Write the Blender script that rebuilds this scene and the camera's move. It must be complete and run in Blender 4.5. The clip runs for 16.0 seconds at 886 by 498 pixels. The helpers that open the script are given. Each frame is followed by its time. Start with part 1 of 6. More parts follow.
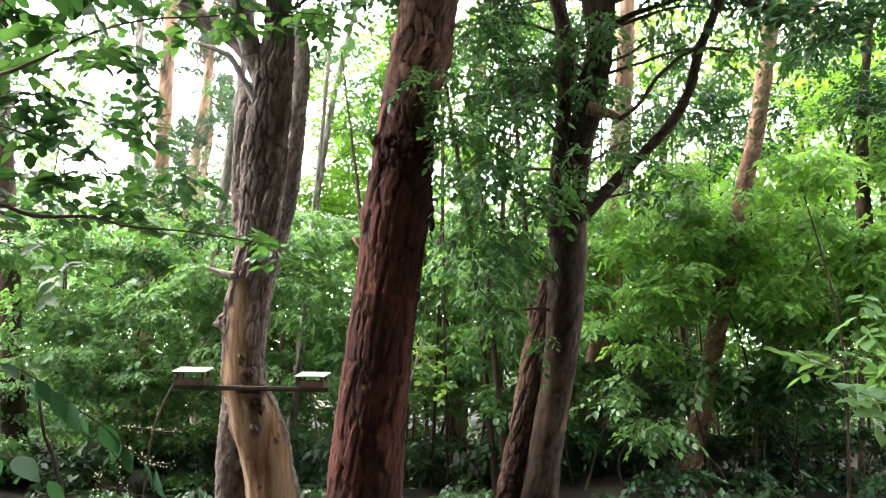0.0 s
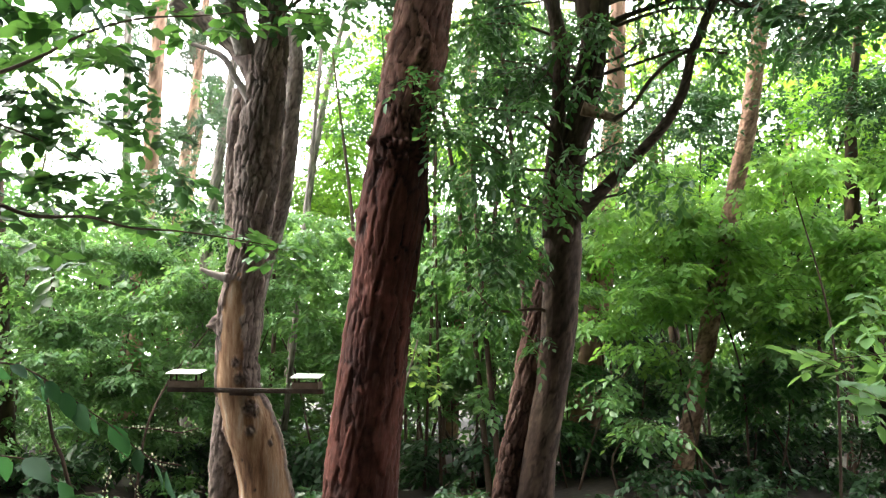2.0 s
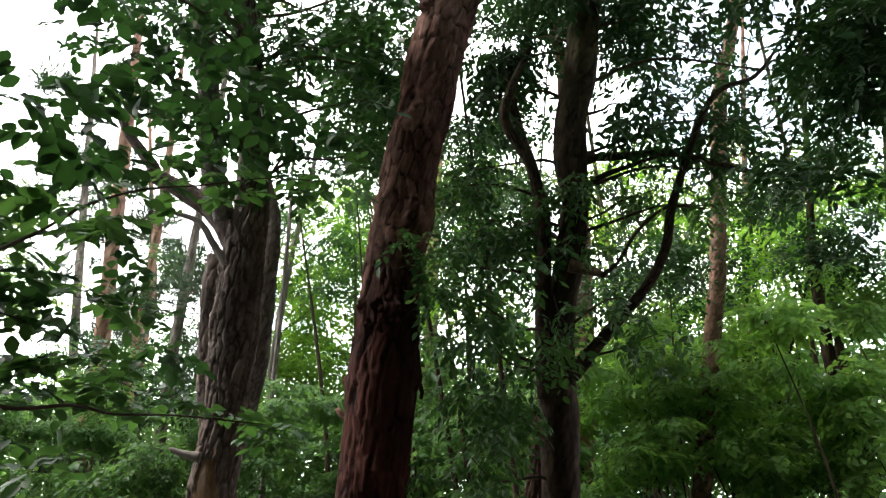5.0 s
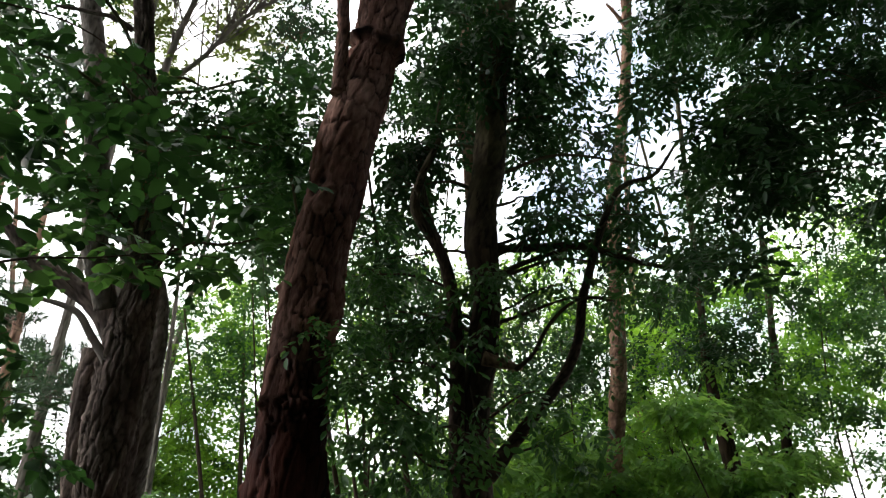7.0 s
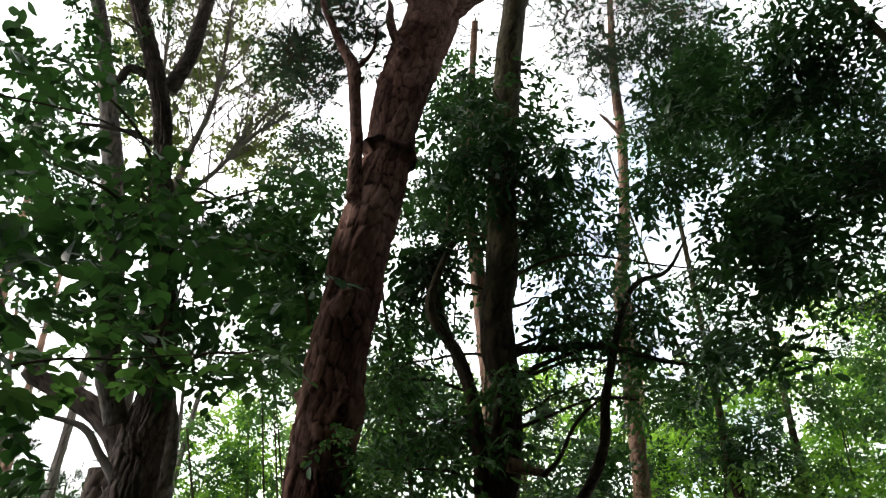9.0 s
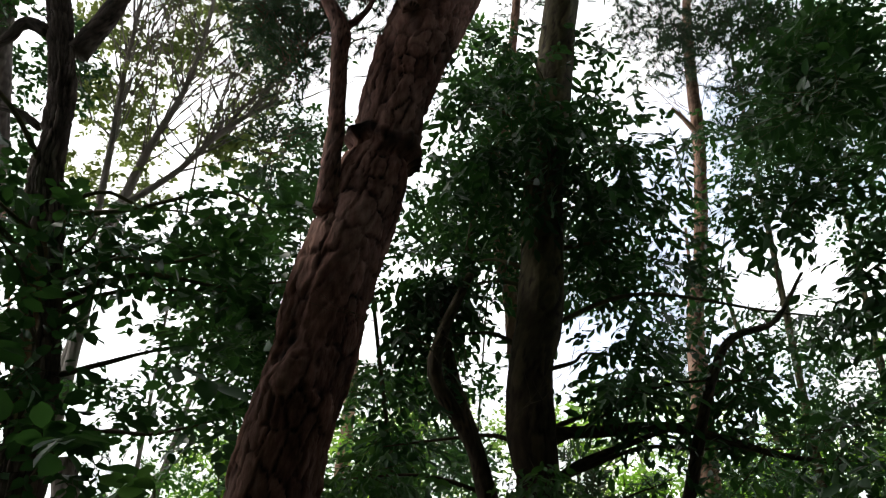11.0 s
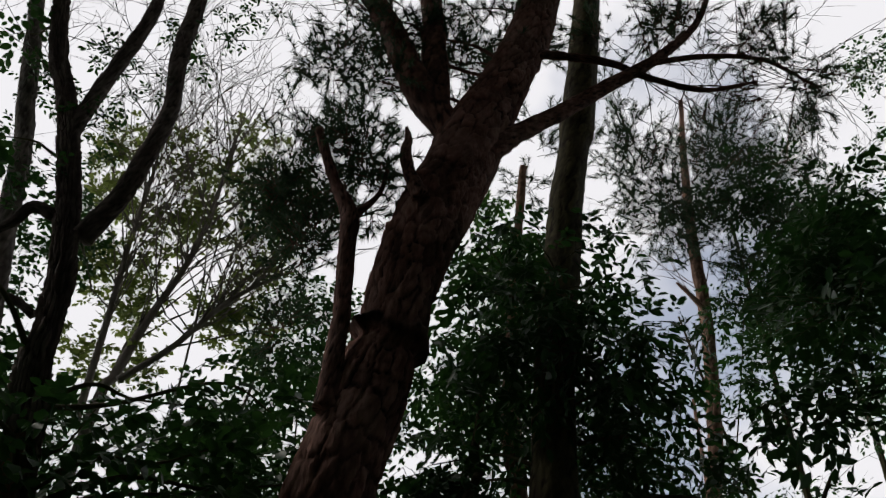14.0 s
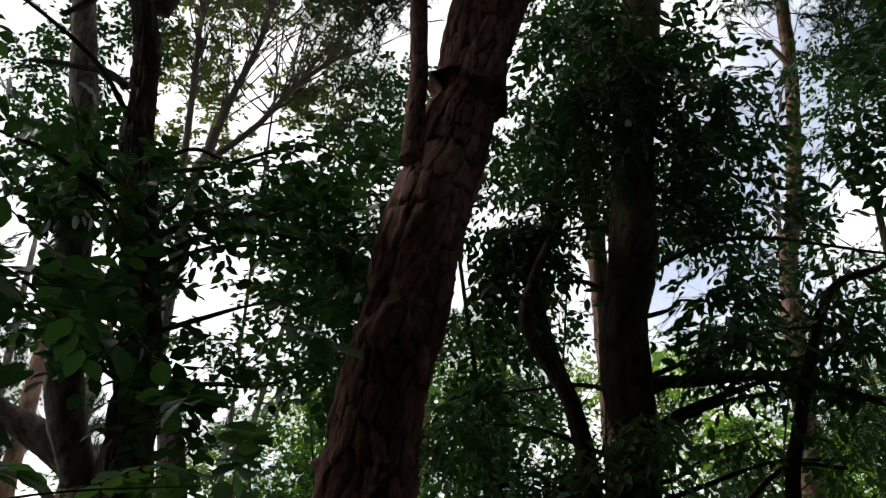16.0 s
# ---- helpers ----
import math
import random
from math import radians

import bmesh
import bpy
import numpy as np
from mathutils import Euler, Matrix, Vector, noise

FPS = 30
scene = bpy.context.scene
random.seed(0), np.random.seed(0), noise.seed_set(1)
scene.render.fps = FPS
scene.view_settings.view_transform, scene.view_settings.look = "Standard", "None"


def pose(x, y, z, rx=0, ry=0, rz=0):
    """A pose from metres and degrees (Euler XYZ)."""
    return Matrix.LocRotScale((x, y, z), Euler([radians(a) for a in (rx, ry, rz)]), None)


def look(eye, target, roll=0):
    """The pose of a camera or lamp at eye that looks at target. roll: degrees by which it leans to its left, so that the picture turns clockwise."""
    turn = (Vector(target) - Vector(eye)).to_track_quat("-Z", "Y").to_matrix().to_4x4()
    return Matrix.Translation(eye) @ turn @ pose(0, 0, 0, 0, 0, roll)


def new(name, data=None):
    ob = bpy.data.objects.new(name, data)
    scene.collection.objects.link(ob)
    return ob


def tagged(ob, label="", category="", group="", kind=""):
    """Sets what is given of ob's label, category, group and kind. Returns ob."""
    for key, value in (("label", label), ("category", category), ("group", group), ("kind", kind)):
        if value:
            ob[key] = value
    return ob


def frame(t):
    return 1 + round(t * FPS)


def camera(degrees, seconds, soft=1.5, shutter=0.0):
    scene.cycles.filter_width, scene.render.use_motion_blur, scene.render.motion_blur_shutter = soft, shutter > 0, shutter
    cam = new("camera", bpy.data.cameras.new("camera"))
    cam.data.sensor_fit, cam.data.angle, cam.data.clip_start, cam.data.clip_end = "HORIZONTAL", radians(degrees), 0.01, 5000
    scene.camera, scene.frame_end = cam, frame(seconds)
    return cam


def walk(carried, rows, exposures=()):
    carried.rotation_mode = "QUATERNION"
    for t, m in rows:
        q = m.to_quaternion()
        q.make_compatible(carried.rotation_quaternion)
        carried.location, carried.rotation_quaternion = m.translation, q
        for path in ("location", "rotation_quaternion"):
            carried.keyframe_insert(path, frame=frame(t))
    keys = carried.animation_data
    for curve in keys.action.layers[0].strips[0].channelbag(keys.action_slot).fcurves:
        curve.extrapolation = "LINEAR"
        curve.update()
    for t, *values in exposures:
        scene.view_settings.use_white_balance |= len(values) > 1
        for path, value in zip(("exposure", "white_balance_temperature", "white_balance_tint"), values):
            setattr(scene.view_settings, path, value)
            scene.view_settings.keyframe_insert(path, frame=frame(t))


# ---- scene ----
cam = camera(61.1, 16.0, soft=1.2)
PATH = [
    (0.0, pose(0.000, 0.000, 1.600, 97.92, -0.00, 0.02)),
    (0.5, pose(0.005, 0.019, 1.612, 97.74, -0.06, 0.17)),
    (1.0, pose(0.003, -0.003, 1.600, 97.80, -0.23, 0.46)),
    (1.5, pose(-0.019, -0.009, 1.592, 98.13, -0.52, 0.46)),
    (2.0, pose(-0.070, 0.010, 1.589, 98.09, 0.24, -0.94)),
    (2.5, pose(-0.086, 0.065, 1.567, 97.23, -0.22, 1.98)),
    (3.0, pose(-0.066, 0.135, 1.558, 100.72, -1.10, 3.35)),
    (3.5, pose(-0.099, 0.156, 1.579, 106.13, -1.88, -0.03)),
    (4.0, pose(-0.200, 0.158, 1.613, 108.14, -0.55, -2.02)),
    (4.2, pose(-0.282, 0.170, 1.648, 107.80, 1.61, -3.42)),
    (6.5, pose(-0.506, 0.439, 1.763, 115.58, 4.02, -6.68)),
    (7.0, pose(-0.613, 0.578, 1.745, 116.92, 6.17, -12.94)),
    (7.5, pose(-0.785, 0.670, 1.712, 121.79, 9.25, -12.32)),
    (8.0, pose(-0.832, 0.725, 1.697, 122.98, 8.37, -12.77)),
    (8.5, pose(-0.815, 0.761, 1.701, 123.64, 8.45, -13.83)),
    (9.0, pose(-0.792, 0.732, 1.690, 125.89, 8.04, -12.46)),
    (9.2, pose(-0.776, 0.717, 1.683, 126.06, 7.89, -12.93)),
    (11.3, pose(-0.036, 2.175, 3.076, 126.13, 4.23, -9.80)),
    (11.5, pose(-0.064, 2.180, 3.086, 124.30, 4.02, -9.62)),
    (12.0, pose(-0.117, 2.177, 3.141, 126.66, 3.80, -8.59)),
    (12.5, pose(-0.146, 2.141, 3.219, 130.42, 3.57, -8.17)),
    (13.0, pose(-0.162, 2.107, 3.276, 133.33, 2.89, -8.51)),
    (13.5, pose(-0.152, 2.080, 3.293, 135.85, 2.66, -9.24)),
    (14.0, pose(-0.114, 2.060, 3.284, 137.71, 3.90, -11.02)),
    (14.5, pose(-0.070, 2.061, 3.231, 134.33, 4.61, -12.43)),
    (15.0, pose(-0.094, 2.095, 3.200, 132.31, 4.93, -10.25)),
    (15.5, pose(-0.151, 2.163, 3.144, 125.46, 3.96, -7.52)),
    (16.0, pose(-0.185, 2.169, 3.040, 122.61, 2.86, -5.18)),
]
EXPOSURES = [(0.0, 0.82), (2.0, 0.82), (2.6, 1.0), (3.5, 0.18), (4.2, -0.42), (6.5, -1.38), (7.5, -1.6),
             (9.2, -1.5), (11.5, -2.03), (12.5, -2.15), (13.0, -2.7), (13.5, -2.95), (14.0, -3.4),
             (15.0, -3.55), (16.0, -2.7)]
walk(cam, PATH, EXPOSURES)

# ---- light: high thin cloud, veiled sun from the left ----
world = bpy.data.worlds.new("world")
scene.world = world
world.use_nodes = True
wn = world.node_tree.nodes
wn.clear()
sky = wn.new("ShaderNodeTexSky")
sky.sky_type = "NISHITA"
sky.sun_disc = False
sky.sun_elevation, sky.sun_rotation = radians(51), radians(-80)
sky.air_density, sky.dust_density = 1.0, 1.0
back = wn.new("ShaderNodeBackground")
back.inputs["Strength"].default_value = 0.12
# broken high cloud over the blue
wtc, cloud, cover_ramp, haze = wn.new("ShaderNodeTexCoord"), wn.new("ShaderNodeTexNoise"), wn.new("ShaderNodeValToRGB"), wn.new("ShaderNodeMixRGB")
cloud.inputs["Scale"].default_value, cloud.inputs["Detail"].default_value = 3.2, 5
cover_ramp.color_ramp.elements[0].position, cover_ramp.color_ramp.elements[1].position = 0.26, 0.4
haze.inputs[2].default_value = (78.0, 77.0, 79.5, 1)
cover_ramp.color_ramp.elements[0].color = (0.35, 0.35, 0.35, 1)
lift = wn.new("ShaderNodeVectorMath")
lift.operation = "SCALE"
lift.inputs["Scale"].default_value = 12.0
world.node_tree.links.new(wtc.outputs["Generated"], cloud.inputs["Vector"])
toward, thin, less = wn.new("ShaderNodeVectorMath"), wn.new("ShaderNodeMapRange"), wn.new("ShaderNodeMath")
toward.operation, less.operation = "DOT_PRODUCT", "SUBTRACT"
toward.inputs[1].default_value = (0.55, 0.68, 0.47)
thin.inputs["From Min"].default_value, thin.inputs["From Max"].default_value, thin.inputs["To Max"].default_value = 0.93, 1.0, 0.2
world.node_tree.links.new(wtc.outputs["Generated"], toward.inputs[0])
world.node_tree.links.new(toward.outputs["Value"], thin.inputs["Value"])
world.node_tree.links.new(cloud.outputs[0], less.inputs[0])
world.node_tree.links.new(thin.outputs[0], less.inputs[1])
world.node_tree.links.new(less.outputs[0], cover_ramp.inputs[0])
world.node_tree.links.new(cover_ramp.outputs[0], haze.inputs[0])
world.node_tree.links.new(sky.outputs[0], lift.inputs[0])
world.node_tree.links.new(lift.outputs[0], haze.inputs[1])
wout = wn.new("ShaderNodeOutputWorld")
world.node_tree.links.new(haze.outputs[0], back.inputs[0])
world.node_tree.links.new(back.outputs[0], wout.inputs[0])
sun = new("sun", bpy.data.lights.new("sun", "SUN"))
sun.data.energy, sun.data.angle, sun.data.color = 5.0, radians(10), (1.0, 0.93, 0.82)
sun.matrix_world = look((-14, 8.5, 19.5), (0, 6, 2))
scene.view_settings.exposure = 0.0

# ---- fitted plan: centre lines (x, y, z, radius) and leaf clouds (x, y, z, radius) ----
PINE_TRUNK = [(-0.718, 6.406, -0.148, 0.317), (-0.649, 6.324, 0.435, 0.298), (-0.562, 6.207, 1.263, 0.28), (-0.456, 6.08, 2.172, 0.259), (-0.392, 6.016, 2.627, 0.271), (-0.337, 5.952, 3.081, 0.248), (-0.286, 5.888, 3.535, 0.225), (-0.181, 5.824, 3.99, 0.248), (-0.112, 5.763, 4.421, 0.22), (0.016, 5.699, 4.879, 0.225), (0.162, 5.615, 5.481, 0.233), (0.423, 5.506, 6.258, 0.217), (0.528, 5.436, 6.748, 0.223), (0.693, 5.366, 7.249, 0.252), (0.939, 5.286, 7.821, 0.264), (1.076, 5.233, 8.192, 0.266), (1.37, 5.137, 8.881, 0.212), (1.68, 5.036, 9.598, 0.208), (1.921, 4.922, 10.409, 0.197), (2.315, 4.714, 11.89, 0.192), (2.85, 4.39, 14.194, 0.171)]
PINE_FORK_LEFT = [(0.942, 5.228, 8.233, 0.133), (0.726, 5.176, 8.601, 0.138), (0.559, 5.108, 9.087, 0.12), (0.395, 5.032, 9.625, 0.111), (0.148, 4.938, 10.298, 0.096), (-0.112, 4.798, 11.291, 0.075)]
PINE_FORK_MID = [(0.815, 5.193, 8.479, 0.109), (0.815, 5.099, 9.145, 0.112), (0.816, 4.991, 9.915, 0.105), (0.802, 4.786, 11.373, 0.089)]
PINE_LIMB = [(1.098, 5.175, 7.887, 0.098), (1.42, 5.13, 8.21, 0.08), (1.877, 5.076, 8.591, 0.07), (2.362, 5.015, 9.029, 0.065), (2.909, 4.946, 9.521, 0.053), (3.529, 4.843, 10.255, 0.037), (4.02, 4.7, 11.269, 0.025)]
PINE_LIMB_UP = [(1.591, 4.977, 9.298, 0.045), (1.994, 4.97, 9.351, 0.041), (2.426, 4.97, 9.351, 0.036), (2.78, 4.989, 9.215, 0.031), (3.29, 4.998, 9.146, 0.023), (3.919, 4.962, 9.404, 0.016)]
PINE_LIMB_SIDE = [(2.834, 4.957, 9.444, 0.031), (3.479, 4.921, 9.698, 0.027), (4.114, 4.908, 9.791, 0.022), (4.559, 4.949, 9.499, 0.014)]
PINE_STUB = [(0.605, 5.114, 7.245, 0.064), (0.534, 5.086, 7.447, 0.05), (0.505, 5.059, 7.638, 0.044), (0.527, 5.034, 7.817, 0.03), (0.516, 5.018, 7.93, 0.014)]
PINE_SHOOT = [(0.065, 5.43, 5.717, 0.071), (0.093, 5.389, 6.009, 0.058), (0.124, 5.344, 6.326, 0.055), (0.133, 5.284, 6.757, 0.056), (0.139, 5.23, 7.136, 0.063), (0.025, 5.189, 7.43, 0.042), (-0.109, 5.12, 7.923, 0.032)]
PINE_SHOOT_SIDE = [(0.15, 5.234, 7.112, 0.028), (0.251, 5.219, 7.217, 0.024), (0.34, 5.199, 7.36, 0.019), (0.383, 5.172, 7.55, 0.014), (0.399, 5.146, 7.735, 0.006)]
PINE_LUMPS = [(3.40, 4, 0.1, 0.05, 1), (3.33, -35, 0.06, 0.04, 1), (3.36, 44, 0.06, 0.04, 1), (3.46, -16, 0.09, 0.05, 1), (3.47, 23, 0.07, 0.05, 1), (3.63, 20, 0.09, 0.03, 1), (3.48, -51, 0.06, 0.045, 1), (3.72, -4, 0.07, 0.02, 0.8), (4.19, 18, 0.06, 0.05, 1), (4.31, 18, 0.05, 0.035, 1), (4.34, -89, 0.04, 0.03, 0.5), (2.58, 21, 0.055, 0.025, 0.4), (2.58, 21, 0.026, -0.04, 0), (2.30, -4, 0.065, 0.03, 0.6), (2.32, -5, 0.026, -0.04, 0), (1.52, -14, 0.05, 0.016, 0.6), (1.37, 17, 0.04, 0.016, 0.6), (2.89, -90, 0.05, 0.045, 0.6), (2.97, 90, 0.13, 0.035, 0.2)]
PINE_LUMPS_HIGH = [(2.28, 90, 0.06, 0.02, 0.3), (5.10, -35, 0.05, -0.025, 0), (4.93, -17, 0.13, 0.03, 0.2), (4.93, -19, 0.14, 0.03, 0.3), (5.18, -31, 0.05, -0.03, 0), (5.07, -6, 0.12, 0.04, 0.3), (7.41, -63, 0.05, 0.035, 0.6), (7.93, -44, 0.07, 0.03, 0.4)]
PINE_COLLAR = [(6.61, -9, 0.05, 0.05, 0)]
OAK_TRUNK = [(-1.541, 7.343, -0.353, 0.264), (-1.573, 7.292, 0.012, 0.253), (-1.604, 7.248, 0.325, 0.248), (-1.667, 7.197, 0.691, 0.242), (-1.772, 7.149, 1.03, 0.232), (-1.851, 7.112, 1.291, 0.2), (-1.856, 7.065, 1.63, 0.2), (-1.83, 7.006, 2.048, 0.195), (-1.761, 6.947, 2.465, 0.179), (-1.719, 6.903, 2.778, 0.179), (-1.677, 6.83, 3.3, 0.211), (-1.601, 6.66, 3.789, 0.192), (-1.526, 6.507, 4.163, 0.169), (-1.426, 6.188, 4.453, 0.124), (-1.381, 5.886, 4.984, 0.106), (-1.45, 5.51, 5.869, 0.091), (-1.442, 5.425, 6.113, 0.072), (-1.483, 5.358, 6.585, 0.073), (-1.606, 5.278, 7.158, 0.067), (-1.826, 5.167, 7.949, 0.066), (-2.02, 5.092, 8.481, 0.062), (-2.279, 4.94, 9.565, 0.055)]
OAK_KNOTS = [(1.51, 29, 0.1, 0.04, 0.9), (1.33, 12, 0.06, 0.03, 0.9), (1.82, 23, 0.08, 0.035, 0.9), (1.97, 10, 0.06, 0.02, 0.9), (1.44, 33, 0.03, -0.03, 0), (1.16, 47, 0.035, 0.02, 0.9), (1.19, 57, 0.02, -0.02, 0), (1.09, -29, 0.02, -0.02, 0), (0.80, -9, 0.02, -0.02, 0)]
OAK_OLD_STEM = [(-1.981, 7.574, -0.415, 0.19), (-2.024, 7.468, 0.339, 0.168), (-2.035, 7.392, 0.878, 0.13), (-1.926, 7.302, 1.524, 0.12), (-1.752, 7.241, 1.954, 0.092), (-1.871, 7.158, 2.546, 0.109), (-1.936, 7.075, 3.138, 0.098), (-1.914, 7.007, 3.622, 0.103), (-1.843, 6.939, 4.106, 0.119)]
OAK_BACK_STEM = [(-1.835, 7.499, 1.411, 0.056), (-1.795, 7.422, 1.963, 0.067), (-1.695, 7.352, 2.459, 0.078), (-1.6, 7.305, 2.79, 0.084), (-1.511, 7.251, 3.176, 0.084), (-1.438, 7.143, 3.948, 0.095), (-1.399, 7.065, 4.499, 0.089), (-1.471, 7.011, 4.885, 0.078)]
OAK_PALE_STEM = [(-1.707, 6.393, 4.254, 0.094), (-1.78, 6.135, 4.65, 0.097), (-1.777, 5.784, 5.353, 0.092), (-1.864, 5.657, 6.256, 0.088), (-1.995, 5.531, 7.15, 0.069), (-2.082, 5.45, 7.73, 0.066), (-2.199, 5.384, 8.199, 0.064), (-2.376, 5.272, 8.997, 0.062), (-2.65, 5.116, 10.103, 0.054)]
OAK_LIMB = [(-1.666, 6.709, 4.16, 0.132), (-1.787, 6.683, 4.342, 0.105), (-1.919, 6.663, 4.488, 0.1), (-2.14, 6.641, 4.645, 0.084), (-2.417, 6.619, 4.804, 0.074), (-2.41, 6.609, 4.868, 0.055), (-2.678, 6.554, 5.265, 0.043), (-2.846, 6.477, 5.811, 0.026)]
OAK_DEAD = [(-1.67, 6.553, 3.833, 0.046), (-1.813, 6.521, 4.061, 0.033), (-1.951, 6.491, 4.274, 0.028), (-2.247, 6.475, 4.39, 0.015)]
OAK_STUB = [(-1.89, 6.77, 2.288, 0.046), (-2.028, 6.765, 2.324, 0.031), (-2.141, 6.758, 2.374, 0.015)]
OAK_RIGHT_LIMB = [(-1.436, 5.331, 6.777, 0.071), (-1.294, 5.28, 7.142, 0.064), (-1.21, 5.222, 7.556, 0.063), (-1.151, 5.158, 8.008, 0.059), (-1.197, 5.074, 8.606, 0.069), (-1.178, 4.978, 9.294, 0.065), (-1.169, 4.837, 10.292, 0.051)]
OAK_MID_LIMB = [(-1.732, 5.217, 7.594, 0.06), (-1.669, 5.158, 8.011, 0.055), (-1.576, 5.087, 8.518, 0.055), (-1.49, 5.006, 9.09, 0.054), (-1.482, 4.879, 9.996, 0.039)]
OAK_SIDE = [(-1.619, 5.311, 6.923, 0.045), (-1.76, 5.303, 6.977, 0.041), (-1.84, 5.323, 6.834, 0.03), (-1.982, 5.34, 6.713, 0.016)]
OAK_LOW_SIDE = [(-1.536, 5.411, 6.212, 0.028), (-1.675, 5.397, 6.307, 0.024), (-1.833, 5.392, 6.347, 0.019), (-2.106, 5.387, 6.382, 0.013)]
ELM_TRUNK = [(0.798, 6.924, -0.242, 0.184), (0.848, 6.841, 0.349, 0.164), (0.932, 6.758, 0.94, 0.144), (0.997, 6.702, 1.333, 0.144), (1.046, 6.647, 1.727, 0.154), (1.081, 6.578, 2.219, 0.164), (1.096, 6.523, 2.612, 0.164), (1.14, 6.46, 3.055, 0.134), (1.205, 6.405, 3.448, 0.129), (1.299, 6.35, 3.841, 0.129), (1.378, 6.281, 4.333, 0.119), (1.366, 6.227, 4.715, 0.151), (1.406, 6.171, 5.116, 0.14), (1.525, 6.111, 5.537, 0.152), (1.638, 5.999, 6.338, 0.146), (1.926, 5.797, 7.773, 0.149), (2.176, 5.647, 8.841, 0.139), (2.293, 5.588, 9.26, 0.166), (2.633, 5.371, 10.803, 0.154), (3.122, 5.037, 13.183, 0.148)]
ELM_OLD_TRUNK = [(0.511, 7.071, -0.281, 0.157), (0.612, 6.986, 0.323, 0.142), (0.729, 6.901, 0.926, 0.132), (0.83, 6.816, 1.529, 0.122), (0.921, 6.746, 2.031, 0.101), (1.017, 6.675, 2.533, 0.086)]
ELM_LEFT_STEM = [(0.989, 6.473, 2.605, 0.084), (0.984, 6.411, 3.044, 0.069), (1.033, 6.336, 3.58, 0.064), (1.062, 6.267, 4.068, 0.059), (0.993, 6.192, 4.605, 0.054), (0.785, 6.133, 5.026, 0.047), (0.847, 6.089, 5.339, 0.038), (1.052, 6.032, 5.742, 0.026)]
ELM_RIGHT_BRANCH = [(1.187, 6.349, 2.77, 0.073), (1.568, 6.295, 3.154, 0.051), (1.919, 6.245, 3.512, 0.046), (2.113, 6.199, 3.838, 0.044), (2.234, 6.138, 4.27, 0.041), (2.678, 6.01, 5.184, 0.03), (3.129, 5.978, 5.407, 0.022), (3.456, 5.925, 5.786, 0.011)]
ELM_TWIG = [(1.495, 6.186, 3.573, 0.022), (1.664, 6.168, 3.702, 0.019), (1.856, 6.131, 3.964, 0.017), (2.145, 6.103, 4.164, 0.014), (2.482, 6.105, 4.145, 0.01)]
ELM_SNAG = [(1.24, 6.219, 3.694, 0.063), (1.434, 6.228, 3.632, 0.044), (1.57, 6.233, 3.598, 0.022)]
ELM_HORIZONTAL = [(1.401, 6.228, 4.709, 0.044), (1.774, 6.226, 4.723, 0.038), (2.328, 6.223, 4.744, 0.033), (2.972, 6.246, 4.579, 0.023), (3.425, 6.255, 4.514, 0.013)]
ELM_HORIZONTAL_LOW = [(1.336, 6.182, 4.32, 0.035), (1.592, 6.158, 4.485, 0.027), (1.93, 6.142, 4.605, 0.02), (2.4, 6.121, 4.755, 0.013)]
ELM_SECOND = [(1.119, 6.687, 3.595, 0.037), (1.17, 6.594, 4.26, 0.049), (1.09, 6.529, 4.723, 0.051), (0.963, 6.46, 5.214, 0.047), (0.931, 6.395, 5.677, 0.04), (1.113, 6.343, 6.048, 0.033), (1.242, 6.259, 6.641, 0.023)]
SNAPPED_STEM = [(1.221, 7.277, 2.992, 0.062), (1.545, 7.04, 4.679, 0.054), (1.565, 6.925, 5.497, 0.057), (1.576, 6.835, 6.137, 0.059), (1.542, 6.758, 6.687, 0.043), (1.832, 6.501, 8.516, 0.044), (2.008, 6.355, 9.55, 0.043)]
SLIM_PINE = [(3.634, 8.797, 3.676, 0.101), (3.781, 8.692, 4.424, 0.103), (4.085, 8.371, 6.702, 0.096), (4.321, 8.266, 7.455, 0.081), (4.698, 8.037, 9.078, 0.081), (4.909, 7.829, 10.558, 0.075), (5.16, 7.644, 11.88, 0.057), (5.523, 7.419, 13.476, 0.036)]
SLIM_SPUR = [(4.727, 7.96, 9.267, 0.034), (4.589, 7.926, 9.51, 0.027), (4.441, 7.899, 9.706, 0.017)]
FAR_A = [(-5.081, 12.929, 3.013, 0.166), (-4.904, 12.698, 4.659, 0.137), (-4.776, 12.439, 6.499, 0.122), (-4.638, 12.167, 8.435, 0.108)]
FAR_B = [(-6.111, 14.824, 3.901, 0.09), (-6.099, 14.588, 5.577, 0.085), (-6.063, 14.259, 7.923, 0.073), (-6.028, 14.008, 9.71, 0.056)]
FAR_C = [(-4.787, 13.836, 3.747, 0.105), (-4.628, 13.645, 5.103, 0.1), (-4.449, 13.484, 6.25, 0.09), (-4.279, 13.294, 7.606, 0.074), (-4.131, 13.103, 8.961, 0.058)]
FAR_D = [(-5.206, 15.812, 4.054, 0.09), (-5.157, 15.662, 5.127, 0.084), (-4.964, 15.494, 6.319, 0.072), (-5.036, 15.31, 7.63, 0.06)]
FAR_E = [(-3.606, 11.872, 3.351, 0.09), (-3.507, 11.759, 4.156, 0.086), (-3.362, 11.621, 5.139, 0.081), (-3.217, 11.495, 6.033, 0.068)]
